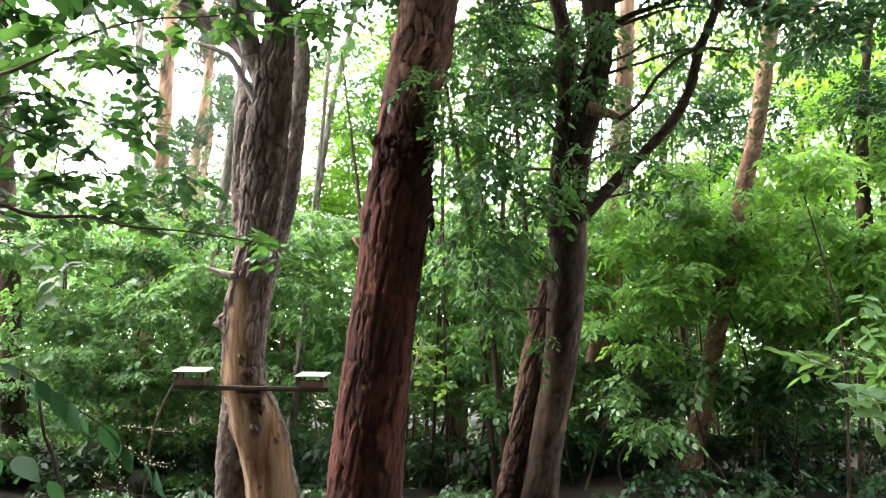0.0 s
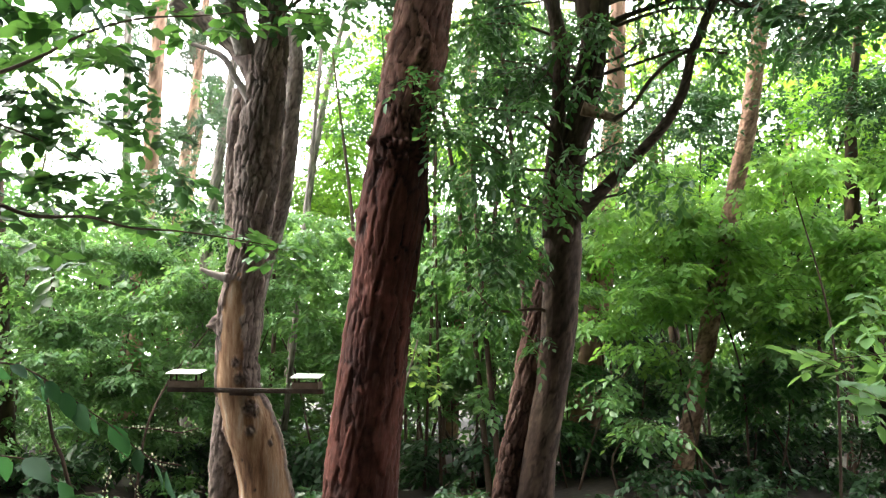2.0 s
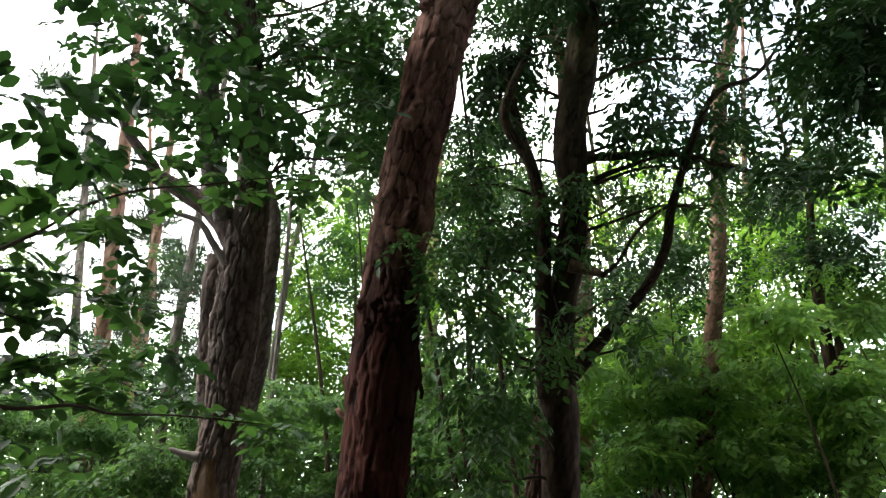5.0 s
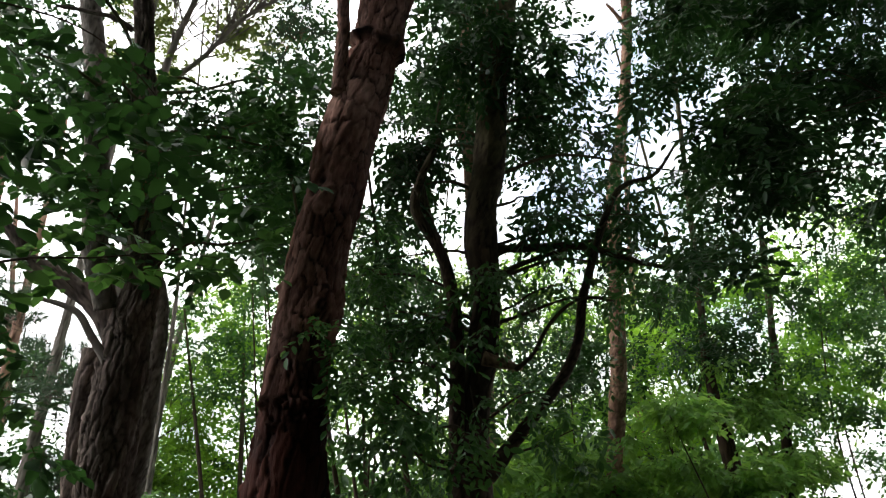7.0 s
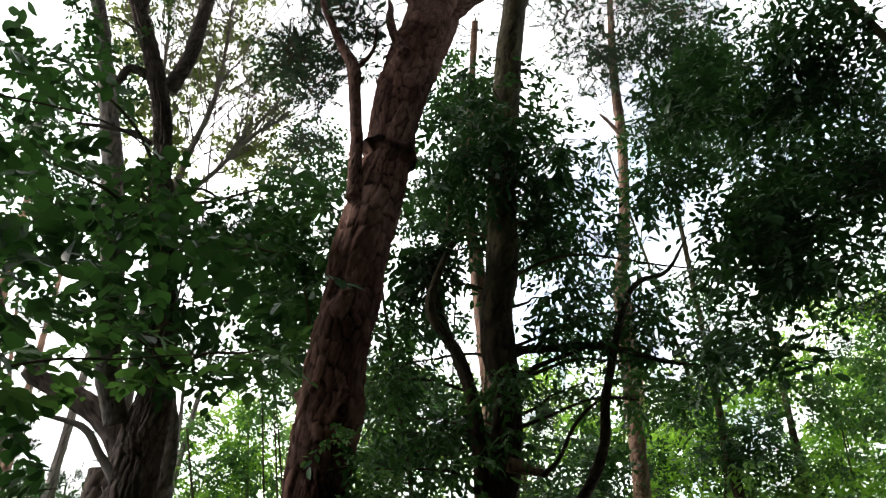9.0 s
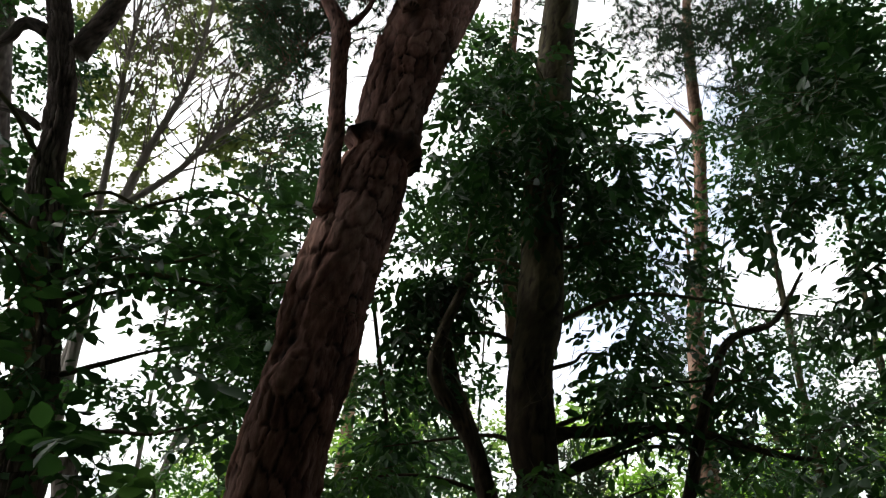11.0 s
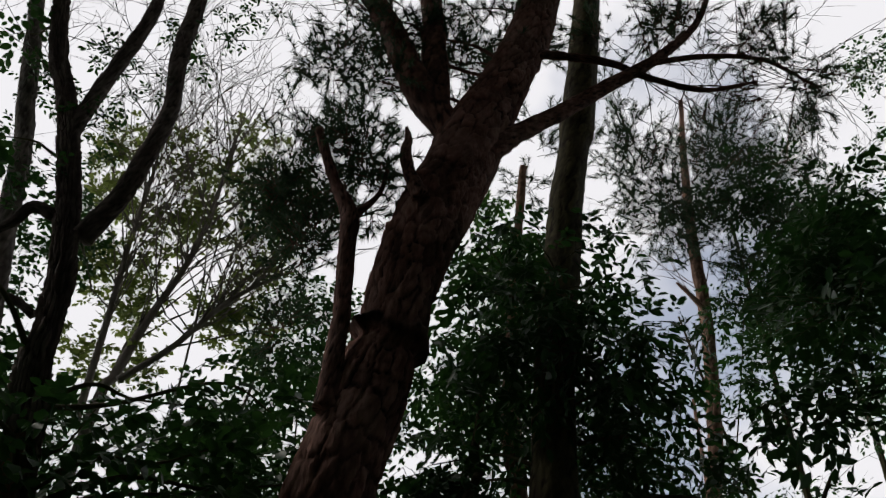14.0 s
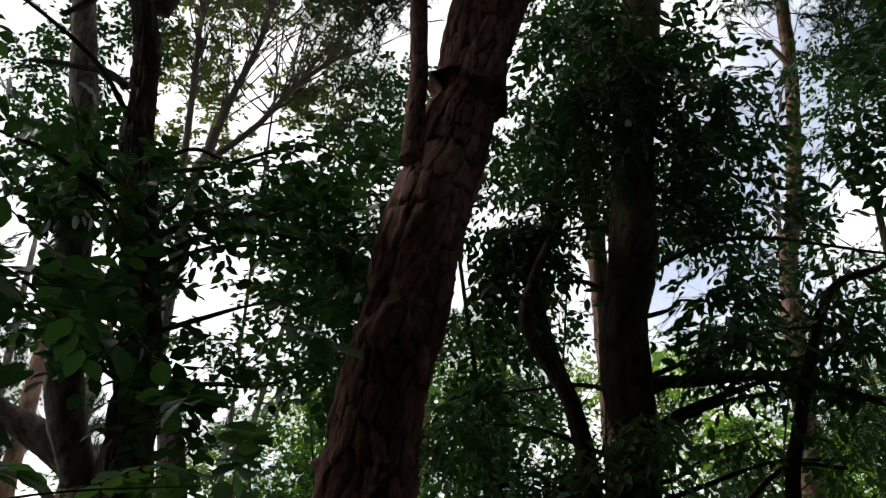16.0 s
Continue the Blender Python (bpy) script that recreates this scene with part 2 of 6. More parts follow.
FAR_F = [(-2.011, 11.377, 3.278, 0.061), (-1.924, 11.269, 4.049, 0.056), (-1.725, 11.1, 5.249, 0.052), (-1.526, 10.98, 6.105, 0.043), (-1.318, 10.86, 6.961, 0.035)]
FAR_G = [(2.178, 10.619, 1.489, 0.19), (2.296, 10.465, 2.585, 0.182), (2.398, 10.355, 3.367, 0.166), (2.477, 10.19, 4.54, 0.15), (2.54, 10.047, 5.557, 0.126), (2.587, 9.849, 6.963, 0.103)]
FAR_H = [(0.607, 13.601, 5.416, 0.137), (0.691, 13.411, 6.771, 0.126), (0.817, 13.25, 7.918, 0.105), (0.901, 13.103, 8.96, 0.095)]
FAR_I = [(6.021, 12.848, 3.594, 0.098), (6.137, 12.684, 4.756, 0.088), (6.264, 12.507, 6.014, 0.073), (6.409, 12.331, 7.273, 0.059)]
FAR_J = [(6.542, 10.871, 3.287, 0.074), (6.434, 10.733, 4.27, 0.062), (6.21, 10.56, 5.499, 0.054), (6.126, 10.434, 6.4, 0.037)]
FAR_K = [(3.571, 11.746, 4.245, 0.072), (3.435, 11.583, 5.407, 0.059), (3.372, 11.52, 5.854, 0.05), (3.299, 11.357, 7.015, 0.036)]
FAR_L = [(-5.48, 9.528, 2.066, 0.129), (-5.501, 9.428, 2.774, 0.122), (-5.536, 9.299, 3.694, 0.114), (-5.606, 9.07, 5.322, 0.1)]
FAR_N = [(-1.688, 9.788, 3.804, 0.034), (-1.575, 9.631, 4.922, 0.03), (-1.515, 9.537, 5.592, 0.026), (-1.462, 9.401, 6.56, 0.019)]
FAR_P = [(5.152, 8.93, 2.731, 0.086), (5.044, 8.839, 3.372, 0.081), (5.019, 8.688, 4.452, 0.066), (5.101, 8.556, 5.387, 0.047)]
FAR_Q = [(6.172, 9.469, 2.488, 0.077), (6.313, 9.327, 3.495, 0.069), (6.425, 9.175, 4.578, 0.06), (6.603, 8.977, 5.984, 0.047)]
NEAR_LEFT = [(-1.91, 3.34, 3.03, 0.25), (-1.75, 3.72, 3.25, 0.21), (-1.94, 3.39, 2.69, 0.21), (-1.96, 3.96, 2.52, 0.18), (-1.74, 4.24, 2.44, 0.18), (-1.57, 4.53, 2.35, 0.16), (-2.09, 3.72, 2.26, 0.17), (-2.02, 4.03, 2.04, 0.12), (-1.26, 4.67, 2.35, 0.12), (-1.04, 4.81, 2.27, 0.09), (-1.67, 4.19, 2.84, 0.15), (-1.26, 4.35, 3.64, 0.17), (-0.66, 4.48, 3.70, 0.18), (-1.56, 4.22, 3.61, 0.20)]
NEAR_LEFT_HIGH = [(-1.65, 2.90, 3.26, 0.28), (-1.31, 3.26, 3.58, 0.24), (-0.90, 3.46, 3.60, 0.20), (-1.73, 3.37, 4.23, 0.34), (-1.29, 3.70, 4.02, 0.31), (-1.82, 3.36, 3.57, 0.27), (-0.93, 3.90, 4.05, 0.21), (-0.67, 4.12, 3.90, 0.19), (-1.37, 3.96, 3.61, 0.20), (-1.77, 3.40, 3.27, 0.14), (-1.93, 3.72, 5.29, 0.28)]
NEAR_RIGHT = [(1.66, 3.05, 1.46, 0.12), (1.94, 3.24, 1.57, 0.14), (1.73, 3.34, 1.56, 0.09), (2.07, 3.61, 1.78, 0.16)]
NEAR_RIGHT_HIGH = [(2.88, 4.18, 4.91, 0.50), (2.96, 4.27, 4.24, 0.45), (2.76, 4.59, 4.83, 0.33), (4.31, 4.35, 6.57, 0.78), (4.12, 4.51, 5.44, 0.67), (3.78, 4.80, 6.25, 0.47), (3.78, 5.06, 7.26, 0.47), (3.69, 4.97, 5.06, 0.38), (2.93, 4.59, 6.30, 0.42), (2.57, 4.89, 5.58, 0.36), (2.48, 4.36, 3.64, 0.24), (2.19, 4.54, 3.80, 0.18)]
OAK_IVY = [(-2.01, 5.19, 4.94, 0.42), (-1.75, 5.57, 5.78, 0.40), (-1.75, 5.70, 4.86, 0.41), (-2.25, 4.99, 5.62, 0.35), (-1.15, 5.50, 5.57, 0.26), (-0.72, 5.76, 5.91, 0.29), (-0.54, 5.83, 5.38, 0.32), (-0.99, 5.66, 4.45, 0.24), (-0.49, 6.03, 4.70, 0.22), (-2.05, 4.61, 6.14, 0.32), (-1.42, 5.16, 5.16, 0.27), (-1.21, 5.21, 4.73, 0.28), (-0.94, 5.52, 5.42, 0.26), (-0.54, 5.70, 5.62, 0.25), (-0.56, 5.87, 5.09, 0.21), (-0.28, 5.85, 5.94, 0.20), (-1.51, 4.90, 5.53, 0.18), (-0.19, 5.82, 5.48, 0.16), (-2.42, 5.23, 8.91, 0.26), (-2.04, 5.23, 7.51, 0.22)]
ELM_LEAVES_LOW = [(0.21, 5.89, 3.54, 0.34), (0.41, 5.54, 3.15, 0.34), (0.51, 5.68, 2.83, 0.31), (1.31, 5.99, 4.25, 0.28), (1.26, 6.05, 3.83, 0.24), (1.71, 6.07, 2.97, 0.28), (0.31, 6.12, 2.60, 0.33), (0.40, 6.19, 2.09, 0.33), (0.97, 5.82, 3.28, 0.23), (1.56, 6.02, 3.29, 0.23), (0.72, 6.32, 4.09, 0.35), (0.33, 6.27, 4.43, 0.30), (0.52, 6.2, 2.46, 0.26), (0.83, 6.34, 1.72, 0.14), (0.08, 6.36, 3.08, 0.24), (2.47, 6.20, 4.19, 0.24), (2.03, 6.18, 4.34, 0.22)]
ELM_LEAVES_HIGH = [(1.53, 5.63, 6.83, 0.44), (1.97, 5.78, 6.48, 0.39), (1.19, 5.93, 6.80, 0.34), (1.97, 6.11, 4.82, 0.35), (2.74, 6.09, 4.97, 0.42), (3.21, 6.34, 4.62, 0.43), (0.89, 6.46, 5.92, 0.39), (0.62, 6.62, 4.78, 0.40), (2.16, 6.44, 6.08, 0.35), (1.20, 5.48, 7.14, 0.20), (1.54, 5.47, 7.22, 0.24), (1.86, 5.61, 6.94, 0.22), (1.24, 5.67, 6.56, 0.21), (1.56, 5.60, 6.32, 0.22), (1.99, 5.80, 6.32, 0.21), (1.09, 5.88, 7.15, 0.19), (2.19, 5.75, 6.70, 0.16), (0.99, 6.45, 6.04, 0.35), (0.69, 6.52, 5.47, 0.37), (2.32, 6.17, 6.59, 0.29), (2.12, 6.35, 5.28, 0.36), (1.03, 6.89, 4.29, 0.41), (3.83, 6.30, 5.64, 0.35), (0.50, 6.92, 4.12, 0.39), (2.80, 6.43, 6.18, 0.25)]
PINE_IVY = [(-0.09, 5.57, 3.61, 0.11), (0.03, 5.66, 3.35, 0.11), (-0.17, 5.52, 3.66, 0.07), (0.07, 5.69, 3.52, 0.11)]
FEEDER_BEAM = ((-2.349, 6.726, 1.308), (-1.018, 6.73, 1.283))
HEDGE_A = [(-5.14, 8.41, 2.84, 0.61), (-6.21, 10.26, 2.22, 0.73), (-5.90, 9.88, 1.35, 0.70), (-5.60, 9.49, 0.57, 0.66), (-4.56, 9.40, 2.96, 0.68), (-4.32, 9.02, 2.12, 0.64), (-4.08, 8.62, 1.36, 0.61), (-4.92, 10.51, 0.44, 0.73), (-4.03, 10.39, 3.08, 0.75), (-3.84, 10.02, 2.16, 0.71), (-3.65, 9.63, 1.31, 0.68), (-3.46, 9.23, 0.56, 0.64), (-2.67, 9.16, 2.89, 0.66), (-2.52, 8.77, 2.07, 0.63), (-3.03, 10.65, 1.26, 0.75), (-2.89, 10.26, 0.42, 0.72)]
HEDGE_B = [(-1.93, 8.91, 2.85, 0.64), (-2.30, 10.78, 2.17, 0.77), (-2.19, 10.40, 1.26, 0.73), (-0.88, 9.91, 2.96, 0.71), (-0.84, 9.53, 2.08, 0.68), (-0.80, 9.13, 1.28, 0.64), (0.08, 10.90, 3.07, 0.79), (0.08, 10.53, 2.11, 0.75), (0.07, 10.15, 1.23, 0.71), (0.93, 9.66, 2.88, 0.70), (0.88, 9.28, 2.03, 0.66), (1.05, 11.17, 1.16, 0.79)]
HEDGE_C = [(1.51, 8.32, 3.47, 0.61), (1.82, 10.16, 2.98, 0.73), (1.73, 9.78, 2.08, 0.70), (1.64, 9.39, 1.26, 0.66), (2.88, 9.30, 3.67, 0.68), (2.73, 8.92, 2.79, 0.64), (2.58, 8.53, 2.00, 0.61), (3.11, 10.41, 1.20, 0.73), (4.18, 10.29, 3.87, 0.75), (3.98, 9.91, 2.90, 0.71), (3.79, 9.53, 2.02, 0.68), (3.59, 9.14, 1.23, 0.64)]
HEDGE_D = [(3.77, 7.81, 3.54, 0.57), (4.59, 9.63, 3.13, 0.70), (4.35, 9.25, 2.26, 0.66), (4.12, 8.85, 1.48, 0.63), (5.37, 8.78, 3.77, 0.64), (5.07, 8.40, 2.92, 0.61), (4.77, 8.00, 2.15, 0.57), (5.82, 9.87, 1.44, 0.70), (6.92, 9.76, 3.98, 0.71), (6.57, 9.39, 3.05, 0.68), (6.23, 9.00, 2.20, 0.64), (5.88, 8.61, 1.44, 0.61)]
FAR_WOOD = [(-12.36, 18.88, 3.81, 1.86), (-12.36, 19.11, 2.11, 1.86), (-10.21, 18.88, 3.81, 1.86), (-10.22, 19.11, 2.11, 1.86), (-8.07, 18.88, 3.81, 1.86), (-8.07, 19.11, 2.11, 1.86), (-5.92, 18.88, 3.81, 1.86), (-5.93, 19.11, 2.11, 1.86), (-3.78, 18.88, 3.81, 1.86), (-3.78, 19.11, 2.11, 1.86), (-1.64, 18.88, 3.81, 1.86), (-1.64, 19.11, 2.11, 1.86), (0.51, 18.88, 3.81, 1.86), (0.51, 19.11, 2.11, 1.86), (2.65, 18.88, 3.81, 1.86), (2.65, 19.11, 2.11, 1.86), (4.80, 18.88, 3.81, 1.86), (4.80, 19.11, 2.11, 1.86), (6.94, 18.88, 3.81, 1.86), (6.94, 19.11, 2.11, 1.86), (9.09, 18.88, 3.81, 1.86), (9.09, 19.11, 2.11, 1.86), (11.23, 18.88, 3.81, 1.86), (11.23, 19.11, 2.11, 1.86)]
BRIGHT_C = [(2.31, 8.80, 2.90, 0.40), (2.92, 8.78, 3.10, 0.47), (3.55, 8.70, 2.95, 0.46), (4.16, 8.58, 3.06, 0.46), (4.76, 8.51, 2.85, 0.45), (2.59, 8.69, 2.29, 0.39), (3.27, 8.58, 2.34, 0.39), (3.94, 8.49, 2.27, 0.38), (4.58, 8.51, 2.14, 0.38), (5.15, 8.45, 2.52, 0.38), (2.13, 8.73, 2.03, 0.29)]
MID_GREEN = [(-5.04, 8.99, 2.31, 0.41), (-4.30, 9.03, 2.04, 0.47), (-3.48, 8.99, 2.31, 0.41), (-3.08, 9.06, 1.77, 0.41), (-3.87, 8.91, 1.44, 0.40), (-1.69, 9.14, 2.67, 0.42), (-1.55, 9.25, 1.91, 0.42), (-4.80, 8.88, 1.64, 0.40), (0.17, 8.95, 2.58, 0.37), (0.31, 9.08, 1.64, 0.37), (0.63, 8.96, 1.11, 0.33), (2.32, 8.38, 0.90, 0.37), (1.85, 8.45, 1.14, 0.31), (2.94, 8.51, 1.39, 0.38), (3.77, 8.49, 1.51, 0.38)]
BRIGHT_A = [(-1.30, 11.66, 4.87, 0.54), (-1.12, 11.56, 5.59, 0.45), (-1.48, 11.76, 4.16, 0.54), (-2.03, 11.81, 3.80, 0.54), (-2.57, 11.83, 3.62, 0.45), (-1.21, 11.47, 6.21, 0.36), (-0.78, 11.47, 6.21, 0.49), (-0.70, 11.40, 6.70, 0.34)]
BRIGHT_D = [(2.86, 10.51, 5.83, 0.41), (3.85, 11.14, 4.99, 0.52), (4.55, 11.20, 4.56, 0.52), (5.24, 10.99, 6.02, 0.52), (5.75, 10.57, 5.42, 0.50), (0.96, 10.46, 6.24, 0.50), (0.38, 10.66, 4.76, 0.41), (-0.20, 10.77, 4.03, 0.37), (0.29, 10.60, 5.25, 0.41), (6.42, 10.49, 5.99, 0.50), (1.37, 10.68, 4.68, 0.41), (3.35, 10.41, 6.56, 0.41)]
BRIGHT_B = [(3.57, 11.75, 4.25, 0.54), (4.29, 11.70, 4.60, 0.54), (5.11, 11.76, 4.16, 0.72), (6.10, 11.75, 4.25, 0.63), (6.54, 11.20, 4.56, 0.61), (4.65, 12.52, 5.92, 0.59), (5.33, 12.41, 6.69, 0.49), (6.16, 12.07, 5.57, 0.52), (8.34, 10.52, 5.82, 1.02), (8.21, 10.36, 6.89, 0.58), (9.50, 10.40, 6.66, 0.68), (6.46, 11.46, 6.30, 0.45), (4.61, 11.46, 6.31, 0.46)]
LEFT_FAR = [(-6.00, 10.77, 4.03, 0.50), (-5.50, 10.85, 3.45, 0.50), (-5.28, 11.75, 4.25, 0.41), (-4.10, 11.76, 4.16, 0.36), (-6.33, 10.68, 4.68, 0.50), (-6.00, 11.54, 5.68, 0.41), (-4.42, 10.82, 3.62, 0.50), (-3.02, 10.85, 3.45, 0.41), (0.14, 11.48, 6.12, 0.54), (0.40, 11.26, 4.13, 0.52), (-0.20, 10.87, 3.29, 0.50), (2.86, 10.88, 3.21, 0.50)]
BIRCH_TRUNK = [(-1.704, 7.552, 6.781, 0.046), (-1.582, 7.462, 7.424, 0.044), (-1.445, 7.386, 7.962, 0.036), (-1.187, 7.273, 8.769, 0.027), (-1.06, 7.145, 9.68, 0.021), (-1.013, 7.038, 10.444, 0.012)]
BIRCH_SECOND = [(-1.811, 7.616, 7.047, 0.036), (-1.802, 7.488, 7.961, 0.031), (-1.806, 7.348, 8.956, 0.025), (-1.776, 7.218, 9.878, 0.018), (-1.8, 7.135, 10.47, 0.012)]
BIRCH_THIRD = [(-1.527, 7.379, 7.299, 0.033), (-1.153, 7.328, 7.658, 0.027), (-0.759, 7.256, 8.173, 0.024), (-0.312, 7.205, 8.537, 0.016)]
FAR_HEDGE_A = [(-8.77, 13.71, 3.20, 1.25), (-8.77, 13.88, 1.97, 1.25), (-8.77, 14.06, 0.73, 1.25), (-7.42, 13.61, 3.19, 1.24), (-7.42, 13.78, 1.97, 1.24), (-7.42, 13.96, 0.74, 1.24), (-6.08, 13.51, 3.18, 1.23), (-6.08, 13.68, 1.96, 1.23), (-6.08, 13.85, 0.75, 1.23), (-4.77, 13.41, 3.17, 1.22), (-4.77, 13.58, 1.96, 1.22), (-4.77, 13.75, 0.75, 1.22), (-3.65, 14.01, 3.24, 1.27), (-3.65, 14.19, 1.98, 1.27), (-3.65, 14.36, 0.71, 1.27), (-2.31, 13.91, 3.23, 1.26), (-2.31, 14.09, 1.97, 1.26), (-2.31, 14.26, 0.72, 1.26), (-0.99, 13.81, 3.21, 1.26), (-0.99, 13.98, 1.97, 1.26), (-0.99, 14.16, 0.73, 1.26)]
FAR_HEDGE_B = [(-0.68, 13.90, 3.97, 1.27), (-0.68, 14.08, 2.71, 1.27), (-0.68, 14.26, 1.45, 1.27), (0.64, 13.81, 3.96, 1.26), (0.64, 13.98, 2.70, 1.26), (0.64, 14.16, 1.45, 1.26), (1.94, 13.71, 3.94, 1.25), (1.94, 13.88, 2.70, 1.26), (1.94, 14.06, 1.45, 1.26), (3.23, 13.61, 3.92, 1.25), (3.23, 13.78, 2.69, 1.25), (3.23, 13.96, 1.45, 1.25)]
FAR_HEDGE_C = [(4.49, 13.43, 4.52, 1.24), (4.49, 13.60, 3.29, 1.24), (4.49, 13.77, 2.07, 1.24), (4.49, 13.94, 0.84, 1.24), (5.74, 13.33, 4.50, 1.23), (5.74, 13.50, 3.28, 1.23), (5.74, 13.67, 2.06, 1.23), (5.74, 13.84, 0.85, 1.23), (6.96, 13.23, 4.47, 1.22), (6.96, 13.40, 3.27, 1.22), (6.96, 13.57, 2.06, 1.22), (6.96, 13.74, 0.85, 1.22), (8.60, 13.82, 4.60, 1.27), (8.60, 13.99, 3.34, 1.27), (8.60, 14.17, 2.08, 1.27), (8.60, 14.35, 0.82, 1.27)]
INFILL_A = [(-2.55, 7.27, 7.34, 0.59), (-3.04, 7.14, 8.27, 0.49), (-2.29, 7.08, 8.73, 0.32), (-0.06, 7.48, 5.85, 0.35), (0.04, 8.05, 8.96, 0.38), (-0.34, 7.02, 9.15, 0.34), (-0.06, 7.27, 7.35, 0.29), (-0.29, 7.43, 6.22, 0.40), (-0.15, 7.22, 7.74, 0.45), (-0.41, 7.31, 7.07, 0.42), (-1.00, 7.37, 6.64, 0.35), (-3.37, 8.80, 3.62, 0.42), (-2.60, 8.87, 3.13, 0.41)]
INFILL_B = [(1.89, 7.09, 8.65, 0.51), (1.49, 7.21, 7.76, 0.34), (5.63, 7.31, 10.64, 0.63), (4.85, 7.57, 8.84, 0.49), (6.00, 7.47, 9.54, 0.78), (5.24, 7.99, 5.79, 0.65), (4.04, 8.11, 4.96, 0.60), (2.95, 8.20, 4.31, 0.56), (1.95, 8.21, 4.25, 0.54), (0.87, 8.18, 4.49, 0.41), (5.14, 8.19, 4.38, 0.60), (1.47, 7.24, 7.60, 0.41), (1.21, 7.49, 5.78, 0.35), (2.62, 7.39, 6.52, 0.34), (3.46, 7.61, 6.39, 0.35), (5.56, 7.23, 9.08, 0.64), (5.90, 7.04, 10.42, 0.55), (4.43, 7.42, 7.71, 0.34)]
INFILL_D = [(1.43, 6.38, 7.95, 0.39), (1.87, 6.41, 7.75, 0.39), (2.40, 6.43, 7.57, 0.34), (1.54, 6.50, 7.06, 0.40), (2.02, 6.54, 6.79, 0.40), (1.61, 6.60, 6.39, 0.38), (2.16, 6.71, 6.30, 0.34), (4.89, 6.79, 7.87, 0.44), (5.68, 6.68, 8.65, 0.48), (5.68, 6.59, 9.28, 0.38), (0.05, 6.55, 6.75, 0.25), (-0.45, 6.81, 6.32, 0.28), (-1.58, 6.62, 6.22, 0.33), (-1.26, 6.61, 6.31, 0.26)]
OAK_SMALL = [(-1.71, 5.16, 8.71, 0.22), (-1.24, 5.10, 9.12, 0.21), (-0.94, 5.09, 9.20, 0.19), (-1.65, 5.29, 7.82, 0.19), (-2.16, 5.21, 8.33, 0.24), (-1.40, 5.23, 8.23, 0.17), (-0.67, 5.12, 9.73, 0.18), (-1.94, 5.37, 7.23, 0.21), (-1.07, 5.17, 8.64, 0.11), (-2.14, 5.31, 7.67, 0.22), (-1.56, 5.40, 7.70, 0.15)]
INFILL_E = [(-0.53, 7.03, 6.17, 0.29), (-0.75, 7.07, 5.91, 0.28), (-0.33, 7.11, 5.59, 0.31), (-0.21, 6.82, 6.24, 0.25), (0.71, 7.60, 4.98, 0.34), (0.60, 7.70, 4.32, 0.33), (-0.52, 7.51, 5.61, 0.29), (-0.41, 7.59, 5.08, 0.25), (1.75, 6.70, 8.57, 0.32), (1.57, 6.81, 9.20, 0.26), (1.59, 6.96, 6.71, 0.28), (1.08, 6.93, 6.90, 0.28), (0.62, 7.12, 5.52, 0.28), (0.38, 7.02, 6.29, 0.17)]
INFILL_F = [(5.78, 10.09, 5.28, 0.66), (6.98, 10.00, 5.92, 0.70), (7.84, 10.16, 4.76, 0.76), (9.07, 10.01, 5.85, 0.73), (6.01, 10.19, 4.55, 0.64), (4.99, 10.16, 4.77, 0.56), (8.44, 10.20, 4.48, 0.68), (9.59, 9.81, 7.22, 0.58), (8.41, 9.78, 7.43, 0.48), (4.36, 10.37, 3.28, 0.61), (3.19, 10.34, 3.48, 0.53)]
FAR_HAZE = [(-9.52, 16.32, 7.63, 0.77), (-8.50, 16.21, 8.39, 0.70), (-7.60, 16.52, 6.23, 0.64), (-5.94, 16.48, 6.49, 0.58), (-4.92, 16.55, 5.98, 0.58), (-5.68, 16.62, 5.47, 0.58), (-9.14, 16.57, 5.85, 0.64), (-2.87, 16.50, 6.36, 0.51), (-2.49, 16.64, 5.35, 0.58), (0.97, 16.23, 8.26, 0.64), (6.34, 16.16, 8.77, 0.64), (5.06, 16.50, 6.36, 0.58), (6.98, 16.43, 6.87, 0.58), (8.89, 16.53, 6.11, 0.58), (-4.92, 16.41, 6.99, 0.45), (-6.71, 16.16, 8.77, 0.45)]
INFILL_C = [(1.92, 7.60, 8.59, 0.53), (2.63, 7.63, 8.38, 0.53), (2.99, 7.74, 7.62, 0.45), (1.55, 7.73, 7.64, 0.38), (4.42, 6.98, 7.99, 0.39), (5.32, 6.89, 8.64, 0.49), (5.30, 7.00, 7.80, 0.45), (6.56, 6.34, 10.38, 0.49), (7.62, 6.02, 12.64, 0.49), (1.09, 7.18, 6.54, 0.27)]
BIRCH_LEAVES = [(-2.03, 7.54, 9.78, 0.48), (-1.49, 7.62, 9.20, 0.53), (-1.26, 7.46, 10.28, 0.50), (-0.72, 7.55, 9.66, 0.49), (-1.75, 7.69, 8.68, 0.45), (-1.07, 7.72, 8.45, 0.45), (-0.55, 7.56, 8.89, 0.35), (-2.34, 7.42, 10.60, 0.38), (-1.01, 7.37, 10.95, 0.33), (-0.45, 7.67, 8.07, 0.33), (-2.15, 7.66, 8.86, 0.34), (-2.04, 7.79, 7.94, 0.32), (-1.46, 7.82, 7.78, 0.32)]
